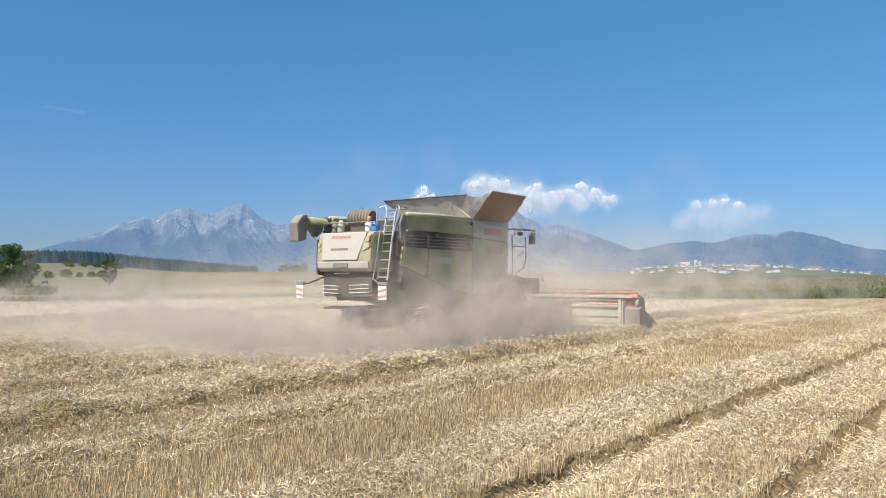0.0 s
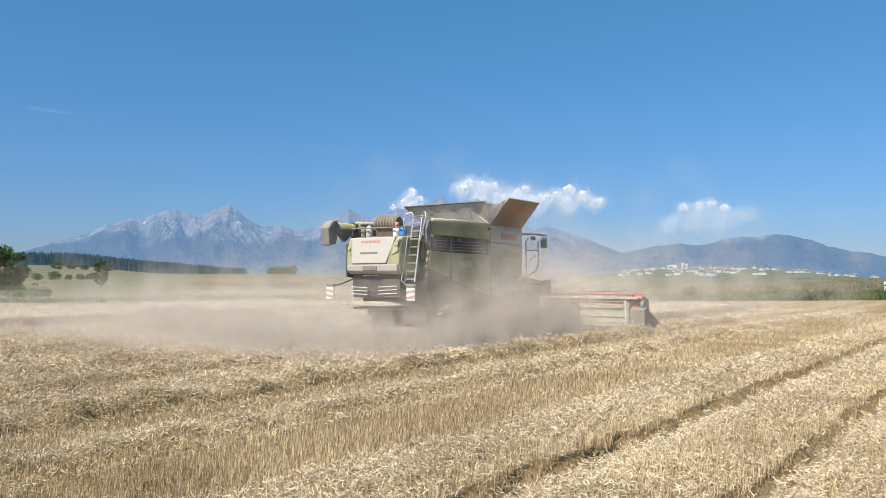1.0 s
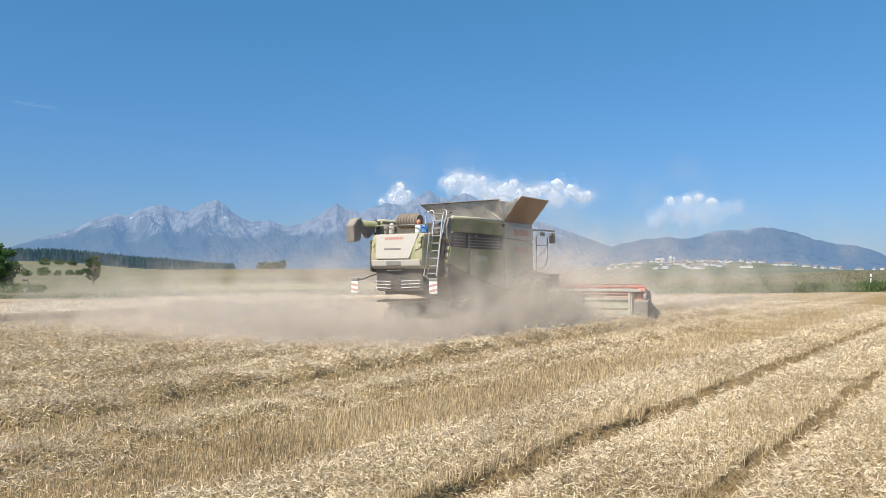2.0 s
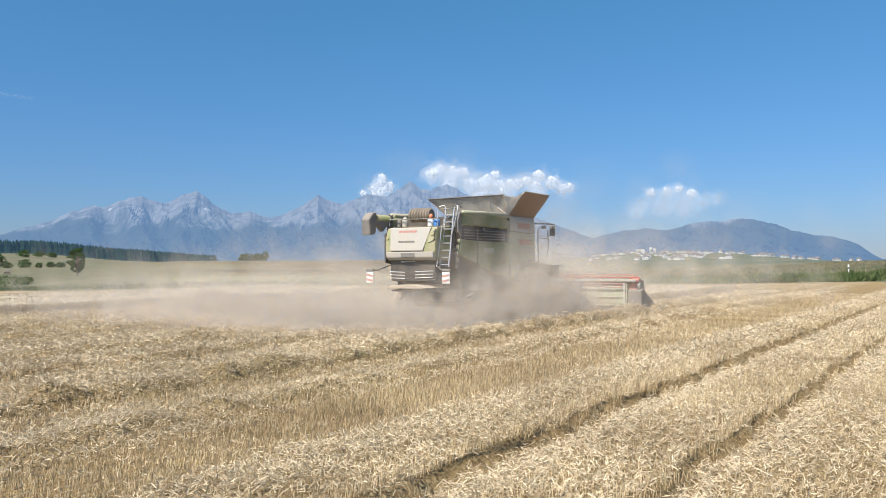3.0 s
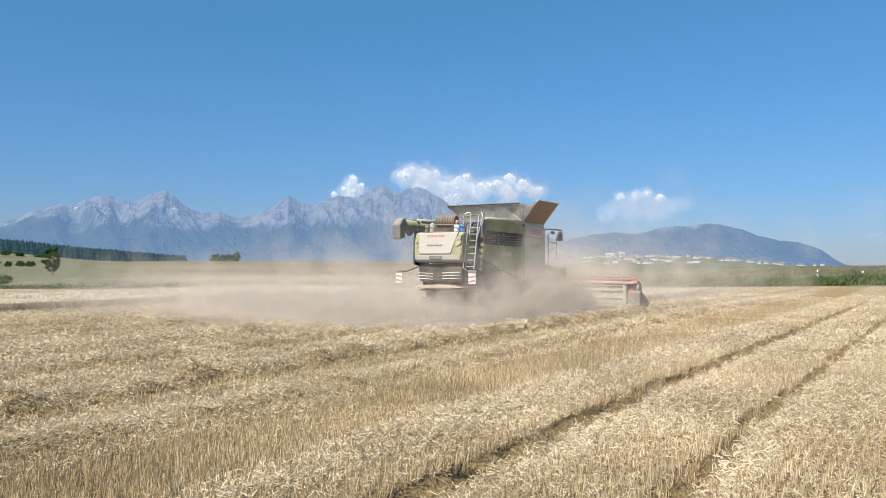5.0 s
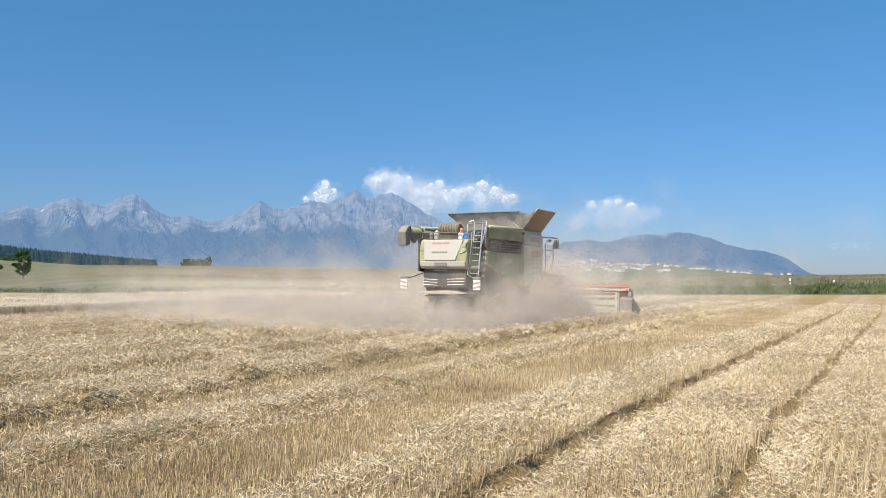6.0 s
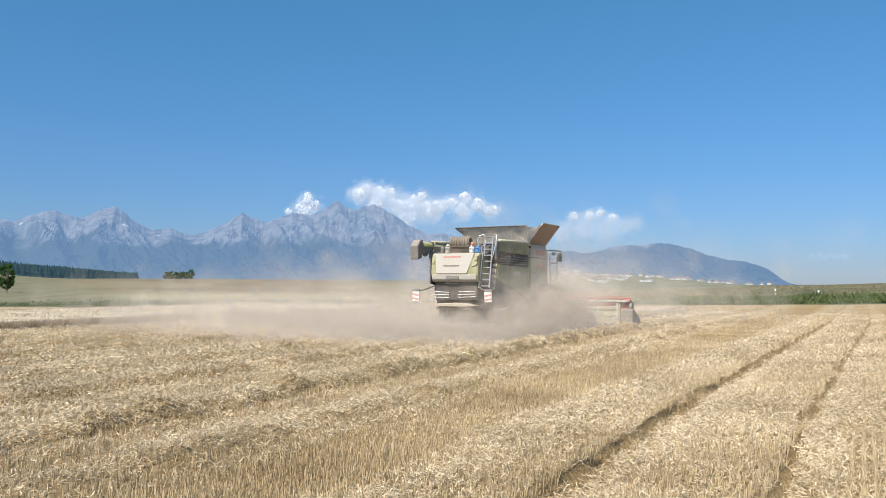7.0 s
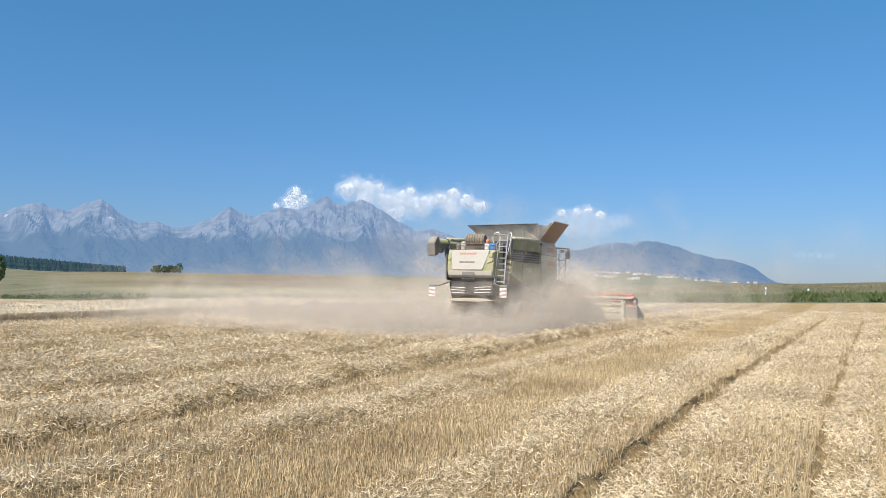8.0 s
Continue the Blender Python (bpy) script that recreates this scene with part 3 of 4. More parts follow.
def soft_flecks(name, p, size, nrm, material, rnd, parent):
    """Many thin discs, dense in the middle and clear at the rim: mist, cloud or dust."""
    a = np.cross(nrm, [0, 0, 1.0])
    a /= np.linalg.norm(a)
    b = np.cross(nrm, a)
    turn = rnd.uniform(0, 6.28, len(p))
    ring = [p] + [p + (np.cos(turn + q)[:, None] * a + np.sin(turn + q)[:, None] * b) * (size * rnd.uniform(0.4, 0.6, len(p)))[:, None] for q in np.arange(6) * 1.0472]
    v = np.stack(ring, 1).reshape(-1, 3)
    fan = np.array([(0, k + 1, (k + 1) % 6 + 1) for k in range(6)])
    f = (np.arange(len(p))[:, None, None] * 7 + fan[None]).reshape(-1, 3)
    ob = raw(name, v, f, material, parent=parent) if parent else raw(name, v, f, material, "drifting pale brown dust and chaff behind the harvester", "dust")
    core = np.tile(np.array([1.0, 0, 0, 0, 0, 0, 0], np.float32), len(p))
    ob.data.attributes.new("core", "FLOAT", "POINT").data.foreach_set("value", core)
    return ob


def build_cloud(puffs, seed, material, soft, share, label):
    """A heap cloud: each puff (bearing, slope, size) is a heap of small lumpy billows, wrapped and frayed by thin mist."""
    rnd = np.random.default_rng(seed)
    d = 4720.0
    mid_az = sum(p[0] for p in puffs) / len(puffs)
    cloud = thing("cloud", *polar(mid_az, d), 0, label, "cloud", "", 0, "structure")
    off = np.array(cloud.matrix_world.translation)
    face = np.array(Vector((-off[0], -off[1], 0)).normalized())
    bm = bmesh.new()
    where, size = [], []
    for az, el, r in puffs:
        x, y = polar(az, d)
        heart, rad = np.array((x, y, 2 + el * d)) - off, r * d
        for k in range(9 if material else 0):
            g = rnd.normal(size=3)
            g *= rnd.uniform(0.2, 0.55) / np.linalg.norm(g)
            own = rad * rnd.uniform(0.28, 0.52)
            made = bmesh.ops.create_icosphere(bm, subdivisions=4 if own > 18 else 3, radius=1.0)["verts"]
            spot = heart + g * rad * np.array([1.15, 0.8, 0.85])
            for v in made:
                lump = own * (1 + 0.45 * noise.fractal(v.co * 1.5 + Vector((k * 3.1, seed, az)), 0.8, 2.1, 5))
                v.co = Vector(spot) + v.co * lump
        n = int(share * (60 + 12000 * r))
        g = rnd.normal(size=(n, 3)) * rad * np.array([0.60, 0.35, 0.50])
        where.append(heart + g + face * (rad * 0.7) - np.array([0, 0, 0.12 * rad]))
        size.append(rad * rnd.uniform(0.3, 1.1, n))
    if material:
        part("billow", bm, material, cloud, smooth=True)
    else:
        bm.free()
    soft_flecks("frayed_edge", np.concatenate(where), np.concatenate(size), face, soft, rnd, cloud)


SMALL_HEAP = [(-37.37, 0.102, 0.009), (-37.8, 0.094, 0.0085), (-36.85, 0.094, 0.009), (-38.6, 0.087, 0.0055), (-37.6, 0.086, 0.011), (-37.38, 0.108, 0.0045)]
LONG_BANK = [(-33.1, 0.117, 0.010), (-33.7, 0.1095, 0.012), (-32.3, 0.111, 0.012), (-31.5, 0.113, 0.008), (-32.6, 0.099, 0.014), (-31.0, 0.098, 0.014),
             (-29.3, 0.109, 0.007), (-29.8, 0.098, 0.014), (-30.3, 0.085, 0.014), (-28.7, 0.090, 0.014), (-27.8, 0.097, 0.011), (-27.0, 0.1015, 0.009),
             (-26.1, 0.106, 0.009), (-25.2, 0.0985, 0.010), (-26.3, 0.0905, 0.0125), (-24.5, 0.091, 0.009), (-24.0, 0.092, 0.007)]
HAZY_CREST = [(-18.4, 0.083, 0.006), (-17.3, 0.084, 0.007), (-16.6, 0.087, 0.006), (-15.75, 0.081, 0.006)]
HAZY_BODY = [(-17.7, 0.073, 0.013), (-16.3, 0.073, 0.013), (-19.0, 0.068, 0.012), (-15.1, 0.071, 0.011), (-14.1, 0.074, 0.008), (-17.6, 0.063, 0.012), (-16.2, 0.063, 0.012), (-19.5, 0.060, 0.009)]
build_cloud(SMALL_HEAP, 2, CLOUD, MIST, 1.0, "small white heap cloud behind the peaks")
build_cloud(LONG_BANK, 5, CLOUD, MIST, 1.25, "long bank of white heap cloud above the range")
build_cloud(HAZY_CREST, 11, CLOUD, MIST, 2.2, "bright crest of a hazy heap cloud")
build_cloud(HAZY_BODY, 12, None, HAZE_MIST, 1.2, "hazy grey-white body of a heap cloud")
build_cloud([(-62.5 + 0.13 * k, 0.1885 - 0.0002 * k, 0.0022) for k in range(19)], 4, None, THIN_MIST, 0.4, "faint thin streak of high cloud")
build_cloud([(-2.8 + 0.6 * k, 0.033, 0.005) for k in range(4)], 6, None, THIN_MIST, 0.4, "faint small cloud low over the plain")


def build_forest():
    """Conifer wood on the hill: many small ragged cones."""
    vs, fs, base = [], [], 0
    rnd = np.random.default_rng(12)
    for _ in range(4200):
        az = rnd.uniform(-76, -48.8)
        d = rnd.uniform(850, 1010)
        x, y = polar(az, d)
        h = rnd.uniform(11.5, 14.5) * (0.55 + 0.45 * float(smooth01(-az, 48.5, 54)))
        z, rad = float(land(x, y)) - 0.5, rnd.uniform(2.8, 4.6)
        for lev in range(3):
            z0, z1 = z + h * (0.05 + 0.28 * lev), z + h * (0.5 + 0.25 * lev)
            rr = rad * (1 - 0.27 * lev)
            turn = rnd.uniform(0, 6)
            ring = [(x + rr * rnd.uniform(0.7, 1.2) * math.cos(turn + k * 1.047), y + rr * rnd.uniform(0.7, 1.2) * math.sin(turn + k * 1.047), z0 + rnd.uniform(-0.4, 0.4)) for k in range(6)]
            vs += ring + [(x, y, z1)]
            fs += [(base + k, base + (k + 1) % 6, base + 6) for k in range(6)]
            base += 7
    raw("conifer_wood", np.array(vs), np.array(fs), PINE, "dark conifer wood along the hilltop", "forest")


build_forest()


def tree(x, y, tall, spread, leaves, label, seed, low=0.3, stems=1, leaf=0.28, name="tree", category="tree"):
    """A tree or bush: tapered stems with limbs, and a crown of leaf sprays in uneven clumps."""
    rnd = np.random.default_rng(seed)
    z = float(land(x, y))
    ob = thing(name, x, y, z, label, category)
    bm = bmesh.new()
    tips = []
    for s in range(stems):
        fx = rnd.uniform(-0.28, 0.28) * spread * (stems > 1)
        top = Vector((fx * 1.3, rnd.uniform(-0.2, 0.2), tall * 0.8))
        mid = Vector((fx + rnd.uniform(-0.1, 0.1), 0, tall * 0.4))
        pipe([(fx, 0, -0.1), mid, top], 0.035 * tall / stems ** 0.5, 7, bm, 0.01 * tall)
        for k in range(6):
            a, q = rnd.uniform(0, 6.28), rnd.uniform(0.35, 0.95)
            st = Vector((fx, 0, 0)).lerp(top, q)
            en = st + Vector((math.cos(a) * spread * 0.55, math.sin(a) * spread * 0.55, tall * rnd.uniform(0.05, 0.22)))
            pipe([st, st.lerp(en, 0.5) + Vector((0, 0, 0.05 * tall)), en], 0.012 * tall, 5, bm, 0.003 * tall)
            tips.append(en)
    part("trunk", bm, BARK, ob)
    cl = []
    for k in range(44):
        a, q = rnd.uniform(0, 6.28), rnd.uniform(0, 1)
        rr = spread * math.sin(math.pi * (0.15 + 0.75 * q)) ** 0.7 * rnd.uniform(0.35, 0.95)
        cl.append((math.cos(a) * rr, math.sin(a) * rr, tall * (low + (0.97 - low) * q), spread * rnd.uniform(0.13, 0.30)))
    cl = np.array(cl)
    pick = rnd.integers(0, len(cl), leaves)
    g = rnd.normal(0, 1, (leaves, 3))
    g /= np.linalg.norm(g, axis=1)[:, None]
    g = cl[pick, :3] + g * cl[pick, 3:4] * rnd.uniform(0.5, 1.05, (leaves, 1)) * np.array([1, 1, 0.8])
    g[:, 2] = np.maximum(g[:, 2], 0.05)
    v, f = specks(g, rnd.uniform(0.7, 1.3, leaves) * leaf)
    raw("crown", v, f, LEAF, parent=ob)
    return ob


def at(az, d):
    return polar(az, d)


tree(*at(-57.3, 232), 7.4, 2.5, 9500, "young birch with several stems and a loose crown", 1, 0.16, 4, 0.21)
tree(*at(-63.0, 250), 11.3, 7.4, 9000, "broad dark green tree at the meadow's edge", 2, 0.06, 2, 0.55)
tree(*at(-66.6, 258), 10.6, 7.4, 8000, "broad dark green tree behind the verge", 3, 0.06, 2, 0.55)
for az, d, h, s, sd in ((-60.4, 400, 3.5, 3.0, 4), (-58.9, 405, 2.2, 2.3, 5), (-58.35, 405, 2.1, 2.0, 6), (-59.6, 400, 2.1, 1.7, 7), (-61.4, 395, 2.8, 2.4, 8), (-61.9, 160, 1.9, 2.2, 9), (-60.9, 158, 1.7, 2.7, 10), (-60.2, 162, 1.4, 1.7, 11),
                        (-60.5, 620, 4.5, 4.5, 12), (-59.6, 640, 3.2, 4.0, 13), (-58.9, 640, 3.0, 4.0, 14), (-57.6, 650, 2.6, 6.0, 15), (-62.3, 560, 3.0, 2.4, 16)):
    tree(*at(az, d), h, s, 900, "rounded dark green bush in the meadow", sd, 0.05, 2, 0.16 * max(1, d / 160), "bush", "bush")
for k, az in enumerate((-47.0, -46.7, -46.35, -46.0, -45.7, -45.4)):
    tree(*at(az, 700), (5.2, 5.8, 5.6, 6.0, 5.4, 8.0)[k], 2.9, 700, "dark tree in a small clump on the far field", 30 + k, 0.05, 1, 0.9)


def house(az, d, wide, deep, tall, gable, turn):
    x, y = polar(az, d)
    ob = thing("house", x, y, float(land(x, y)) - 0.6, "small far white house with a pitched roof" if gable else "far pale flat-roofed block", "house", "houses of the village", turn)
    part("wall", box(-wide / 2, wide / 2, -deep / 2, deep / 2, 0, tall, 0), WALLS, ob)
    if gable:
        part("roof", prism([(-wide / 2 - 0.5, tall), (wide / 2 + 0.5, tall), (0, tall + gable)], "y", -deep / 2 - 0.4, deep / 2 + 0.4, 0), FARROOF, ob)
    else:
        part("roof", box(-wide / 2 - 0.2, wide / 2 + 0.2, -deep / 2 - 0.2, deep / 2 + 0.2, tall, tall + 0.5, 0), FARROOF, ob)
    for k in range(max(2, int(wide / 4))):
        cx = -wide / 2 + (k + 0.5) * wide / max(2, int(wide / 4))
        part("window", box(cx - 0.7, cx + 0.7, -deep / 2 - 0.06, -deep / 2 + 0.02, tall * 0.45, tall * 0.75, 0), GLASS, ob)


def build_village():
    rnd = np.random.default_rng(21)
    for wide, az, tall in ((20, -19.15, 9), (6, -18.45, 13), (5, -18.2, 11), (24, -20.6, 4), (16, -21.6, 4)):
        house(az, 1780, wide, 10, tall, 0, -az)
    for _ in range(110):
        az = rnd.choice([rnd.uniform(-22.5, -13.2), rnd.normal(-17, 1.6), rnd.uniform(-13.5, -5.5)])
        d = rnd.uniform(1050, 1800) if az < -13.2 else rnd.uniform(1350, 1800)
        house(az, d, rnd.uniform(5, 9.5), rnd.uniform(5, 8), rnd.uniform(2.4, 4.0), rnd.uniform(1.8, 3.2) if rnd.random() < 0.8 else 0, -az + rnd.uniform(-60, 60))


build_village()


def car(az, d, turn):
    x, y = polar(az, d)
    ob = thing("car", x, y, float(land(x, y)), "dark estate car parked beside the bushes", "car", "", turn)
    part("body", prism([(-2.1, 0.35), (2.1, 0.35), (2.15, 0.8), (1.1, 0.95), (-2.0, 1.0), (-2.15, 0.7)], "x", -0.85, 0.85, 0.06), DARK, ob)
    part("cabin", prism([(-1.9, 0.98), (0.95, 0.94), (0.3, 1.45), (-1.5, 1.48)], "x", -0.76, 0.76, 0.08), GLASS, ob)
    for sx in (-0.85, 0.85):
        for wy in (-1.3, 1.3):
            part("wheel", lathe([(-0.1, 0.2), (-0.1, 0.32), (0.1, 0.32), (0.1, 0.2)], (sx, wy, 0.32), "x", 16), BLACK, ob)
    for sx in (-0.65, 0.65):
        part("tail_light", box(sx - 0.1, sx + 0.1, -2.17, -2.1, 0.72, 0.9, 0.01), RED, ob)


car(-61.35, 300, 61)


def marker_post(az, d, tall):
    x, y = polar(az, d)
    ob = thing("marker_post", x, y, float(land(x, y)), "short white marker post with a dark band among weeds", "post", "posts on the verge")
    part("shaft", prism([(-0.09, -0.07), (0.09, -0.07), (0.09, 0.07), (-0.09, 0.07)], "z", 0, tall, 0.01), WHITE, ob)
    part("band", box(-0.097, 0.097, -0.077, 0.077, tall * 0.55, tall * 0.72, 0), DARK, ob)


marker_post(-6.07, 111.6, 1.2)
marker_post(-3.42, 107, 1.15)


# ---- the combine harvester ----
HX, HY = -14.72, 15.7


def letters(parent, x0, x1, z0, z1, y, count, material, name="lettering", axis="y"):
    """A worn logo or name as plain bars of its size and colour."""
    step = (x1 - x0) / count
    for k in range(count):
        a, b = x0 + k * step, x0 + (k + 0.84) * step
        bm = box(a, b, y - 0.004, y + 0.004, z0, z1, 0) if axis == "y" else box(y - 0.004, y + 0.004, a, b, z0, z1, 0)
        part(name, bm, material, parent)


def wheel(parent, x, y, r, half, name="wheel"):
    """A lugged tyre on a pressed rim."""
    tyre = part(name, lathe([(-half, r * 0.58), (-half, r * 0.86), (-half * 0.8, r * 0.95), (half * 0.8, r * 0.95), (half, r * 0.86), (half, r * 0.58)], (x, y, r), "x", 36), BLACK, parent, smooth=False)
    lug = bmesh.new()
    for k in range(20):
        a = 2 * math.pi * k / 20
        for s in (-1, 1):
            c = Vector((x + s * half * 0.45, y + r * 0.965 * math.cos(a + s * 0.08), r + r * 0.965 * math.sin(a + s * 0.08)))
            made = bmesh.ops.create_cube(lug, size=1.0)["verts"]
            m = Matrix.Translation(c) @ Matrix.Rotation(a, 4, "X") @ Matrix.Rotation(s * 0.5, 4, "Y") @ Matrix.Diagonal((half * 0.9, 0.07, 0.07, 1))
            bmesh.ops.transform(lug, matrix=m, verts=made)
    part("tread", lug, BLACK, tyre)
    part("rim", lathe([(-half * 0.7, 0.1), (-half * 0.7, r * 0.5), (-half * 0.9, r * 0.6), (half * 0.9, r * 0.6), (half * 0.7, r * 0.5), (half * 0.55, r * 0.2), (half * 0.8, 0.12)], (x, y, r), "x", 24), GREY, tyre)


def build_combine():
    c = thing("combine_harvester", HX, HY, 0, "dusty green and cream combine harvester cutting the wheat field", "combine harvester")
    # rear hood
    hood = part("rear_hood", prism([(0.10, 3.22), (0.0, 2.95), (-0.04, 2.45), (0.06, 2.16), (0.9, 2.16), (0.95, 3.26)], "x", -0.92, 1.02, 0.07), GREEN, c, "green hood with rounded edges")
    panel = prism([(-0.76, 3.21), (0.84, 3.21), (0.58, 2.47), (-0.68, 2.47)], "y", -0.09, 0.03, 0.025)
    for v in panel.verts:
        v.co.y += (v.co.z - 2.46) * 0.17
    part("hood_panel", panel, CREAM, hood, "cream panel with worn lettering")
    part("lower_band", prism([(-0.085, 2.44), (-0.06, 2.26), (0.02, 2.18), (0.2, 2.18), (0.2, 2.44)], "x", -0.86, 0.97, 0.03), CREAM, hood, "dusty pale bumper band")
    part("plate_recess", box(-0.26, 0.26, -0.096, -0.06, 2.27, 2.40, 0.01), GREY, hood)
    letters(hood, -0.40, 0.32, 3.05, 3.12, 0.012, 5, FADED)
    letters(hood, -0.38, 0.26, 2.735, 2.79, -0.045, 6, GREY)
    for z in (3.02, 2.86):
        part("tail_light", lathe([(-0.05, 0.07), (0.0, 0.075), (0.03, 0.06)], (0.92, 0.0, z), "y", 16), LAMP, hood, "round amber tail lamp")
        part("tail_light", lathe([(-0.05, 0.05), (0.0, 0.055), (0.03, 0.04)], (-0.83, 0.02, z - 0.12), "y", 16), LAMP, hood, "round amber tail lamp")
    for z in (3.02, 2.86):
        part("lamp_recess", box(0.84, 0.99, -0.025, 0.03, z - 0.075, z + 0.075, 0.015), DARK, hood)
    part("lamp_bezel", sheet([(0.76, -0.02, 2.72), (0.96, -0.02, 2.78), (1.0, 0.03, 3.14), (0.88, 0.03, 3.16)], 0.05), PALE, hood)
    part("side_flap", prism([(0.05, 3.05), (0.05, 2.1), (0.7, 2.0), (0.8, 3.1)], "x", -1.02, -0.95, 0.02), DARK, hood)
    # straw outlet and spreader under the hood
    outlet = part("straw_outlet", prism([(0.12, 2.17), (0.16, 1.5), (1.2, 1.45), (1.2, 2.17)], "x", -0.82, 0.92, 0.03), DARK, c, "dark straw outlet with pale guard bars")
    for k in range(3):
        z = 1.60 + 0.10 * k
        part("guard_bar", pipe([(-0.78, 0.06, z), (-0.2, 0.05, z - 0.02)], 0.016, 6), STEEL, outlet)
        part("guard_bar", pipe([(0.2, 0.05, z), (0.88, 0.06, z + 0.03)], 0.016, 6), STEEL, outlet)
    part("guard_bar", pipe([(-0.35, 0.06, 2.12), (0.2, 0.06, 2.13)], 0.015, 6), STEEL, outlet)
    part("spreader_deck", prism([(-0.80, 1.30), (-0.55, 1.375), (0.0, 1.40), (0.6, 1.38), (0.92, 1.30), (0.6, 1.27), (-0.55, 1.27)], "y", -0.22, 0.9, 0.02), CHAFF, c, "pale chaff-covered spreader deck")
    for x in (-0.45, 0.5):
        part("spreader_disc", lathe([(0, 0.1), (0.02, 0.42), (0.05, 0.42), (0.1, 0.12)], (x, 0.35, 1.15), "z", 20), GREY, c)
    # warning boards on arms
    for s, x0 in ((-1, -1.70), (1, 1.28)):
        arm = part("board_arm", pipe([(0.85 * s + 0.05, 0.2, 2.05 if s < 0 else 2.0), (1.25 * s, 0.0, 1.86), (x0 + 0.15, -0.02, 1.84)], 0.025, 8), DARK, c)
        brd = part("warning_board", box(x0, x0 + 0.28, -0.04, -0.01, 1.44, 1.80, 0.01), WHITE, arm, "white warning board with red slanted stripes")
        for k in range(2):
            z = 1.47 + 0.15 * k
            part("red_stripe", sheet([(x0 + 0.01, -0.043, z), (x0 + 0.01, -0.043, z + 0.07), (x0 + 0.27, -0.043, z + 0.12), (x0 + 0.27, -0.043, z + 0.05)] if s > 0 else
                                     [(x0 + 0.01, -0.043, z + 0.05), (x0 + 0.01, -0.043, z + 0.12), (x0 + 0.27, -0.043, z + 0.07), (x0 + 0.27, -0.043, z)], 0.004), FADED, brd)
        part("position_lamp", box(x0, x0 + 0.3, -0.06, 0.02, 1.81, 1.90, 0.02), GREY, arm)
    # unloading auger folded back along the far side
    tube = part("unloading_tube", pipe([(-1.35, 6.2, 3.45), (-1.42, 3.0, 3.52), (-1.40, -0.05, 3.56)], 0.135, 18), GREEN, c, "dusty green unloading tube folded back", smooth=True)
    # green elbow coloured grey, so its shade is put into the colour
    part("tube_elbow", prism([(-0.05, 3.66), (0.7, 3.64), (0.75, 3.42), (0.35, 3.12), (0.15, 3.30), (-0.05, 3.42)], "x", -1.46, -1.30, 0.03), GREY, tube)
    part("tube_collar", lathe([(-0.04, 0.15), (-0.04, 0.17), (0.04, 0.17), (0.04, 0.15)], (-1.41, 0.8, 3.55), "y", 18), DARK, tube)
    part("spout", prism([(-0.02, 3.76), (-0.22, 3.72), (-0.44, 3.5), (-0.40, 2.98), (-0.08, 3.04), (-0.02, 3.35)], "x", -1.60, -1.26, 0.06), RUBBER, tube, "dusty grey rubber spout")
    # engine deck
    deck = part("engine_deck", box(-1.15, 1.2, 0.9, 4.3, 3.1, 3.30, 0.03), DARK, c, "dark engine deck with pipes")
    for k, (x, z) in enumerate(((0.85, 3.42), (1.05, 3.36), (0.65, 3.5))):
        part("deck_pipe", pipe([(x, 1.0, 2.6), (x + 0.05, 0.98, z), (x - 0.1, 1.6, z + 0.12), (x - 0.1, 2.4, z + 0.1)], 0.045 - 0.008 * k, 8), (DARK, GREY, STEEL)[k], deck)
    part("rear_bulkhead", box(-1.1, 1.15, 1.5, 4.2, 3.3, 3.62, 0.03), DARK, deck)
    rib = [(0.0, 0.2)]
    for k in range(7):
        rib += [(0.02 + 0.11 * k, 0.2), (0.05 + 0.11 * k, 0.235), (0.08 + 0.11 * k, 0.235), (0.11 + 0.11 * k, 0.2)]
    part("ribbed_drum", lathe(rib + [(0.8, 0.18)], (-0.55, 0.95, 3.66), "x", 26), RIB, deck, "brown ribbed air intake drum")
    part("deck_rail", pipe([(-0.95, 0.25, 3.3), (-0.95, 0.25, 3.5), (0.95, 0.25, 3.48), (0.95, 0.25, 3.25)], 0.018, 6), GREY, deck)
    part("deck_rail", pipe([(0.4, 1.3, 3.85), (1.2, 1.3, 3.88), (1.35, 0.9, 3.88)], 0.02, 6), GREY, deck)
    for x, mat, r, h in ((-0.66, RUBBER, 0.08, 0.28), (-0.44, CREAM, 0.10, 0.34), (0.56, WHITE, 0.10, 0.28), (0.80, BLUE, 0.11, 0.26)):
        can = part("canister", lathe([(0, r * 0.9), (0.02, r), (h * 0.75, r), (h * 0.92, r * 0.6), (h, r * 0.35)], (x, 0.42, 3.24), "z", 16), mat, deck, "plastic canister on the engine deck", smooth=True)
        if mat is WHITE:
            part("cap", lathe([(0, 0.05), (0.04, 0.065), (0.10, 0.06), (0.13, 0.03)], (x + 0.02, 0.42, 3.24 + h), "z", 14), ORANGE, can, "orange cap", smooth=True)
    # ladder
    lad = part("ladder", pipe([(0.98, 0.28, 1.95), (1.02, 0.62, 3.72)], 0.026, 8), STEEL, c, "galvanised access ladder with hoop handrails")
    part("ladder_rail", pipe([(1.32, 0.28, 1.95), (1.32, 0.62, 3.76)], 0.026, 8), STEEL, lad)
    for k in range(8):
        q = 0.04 + 0.125 * k
        y, z = 0.28 + 0.34 * q, 1.95 + 1.8 * q
        part("rung", box(0.98, 1.32, y - 0.04, y + 0.03, z - 0.015, z + 0.02, 0.006), STEEL, lad)
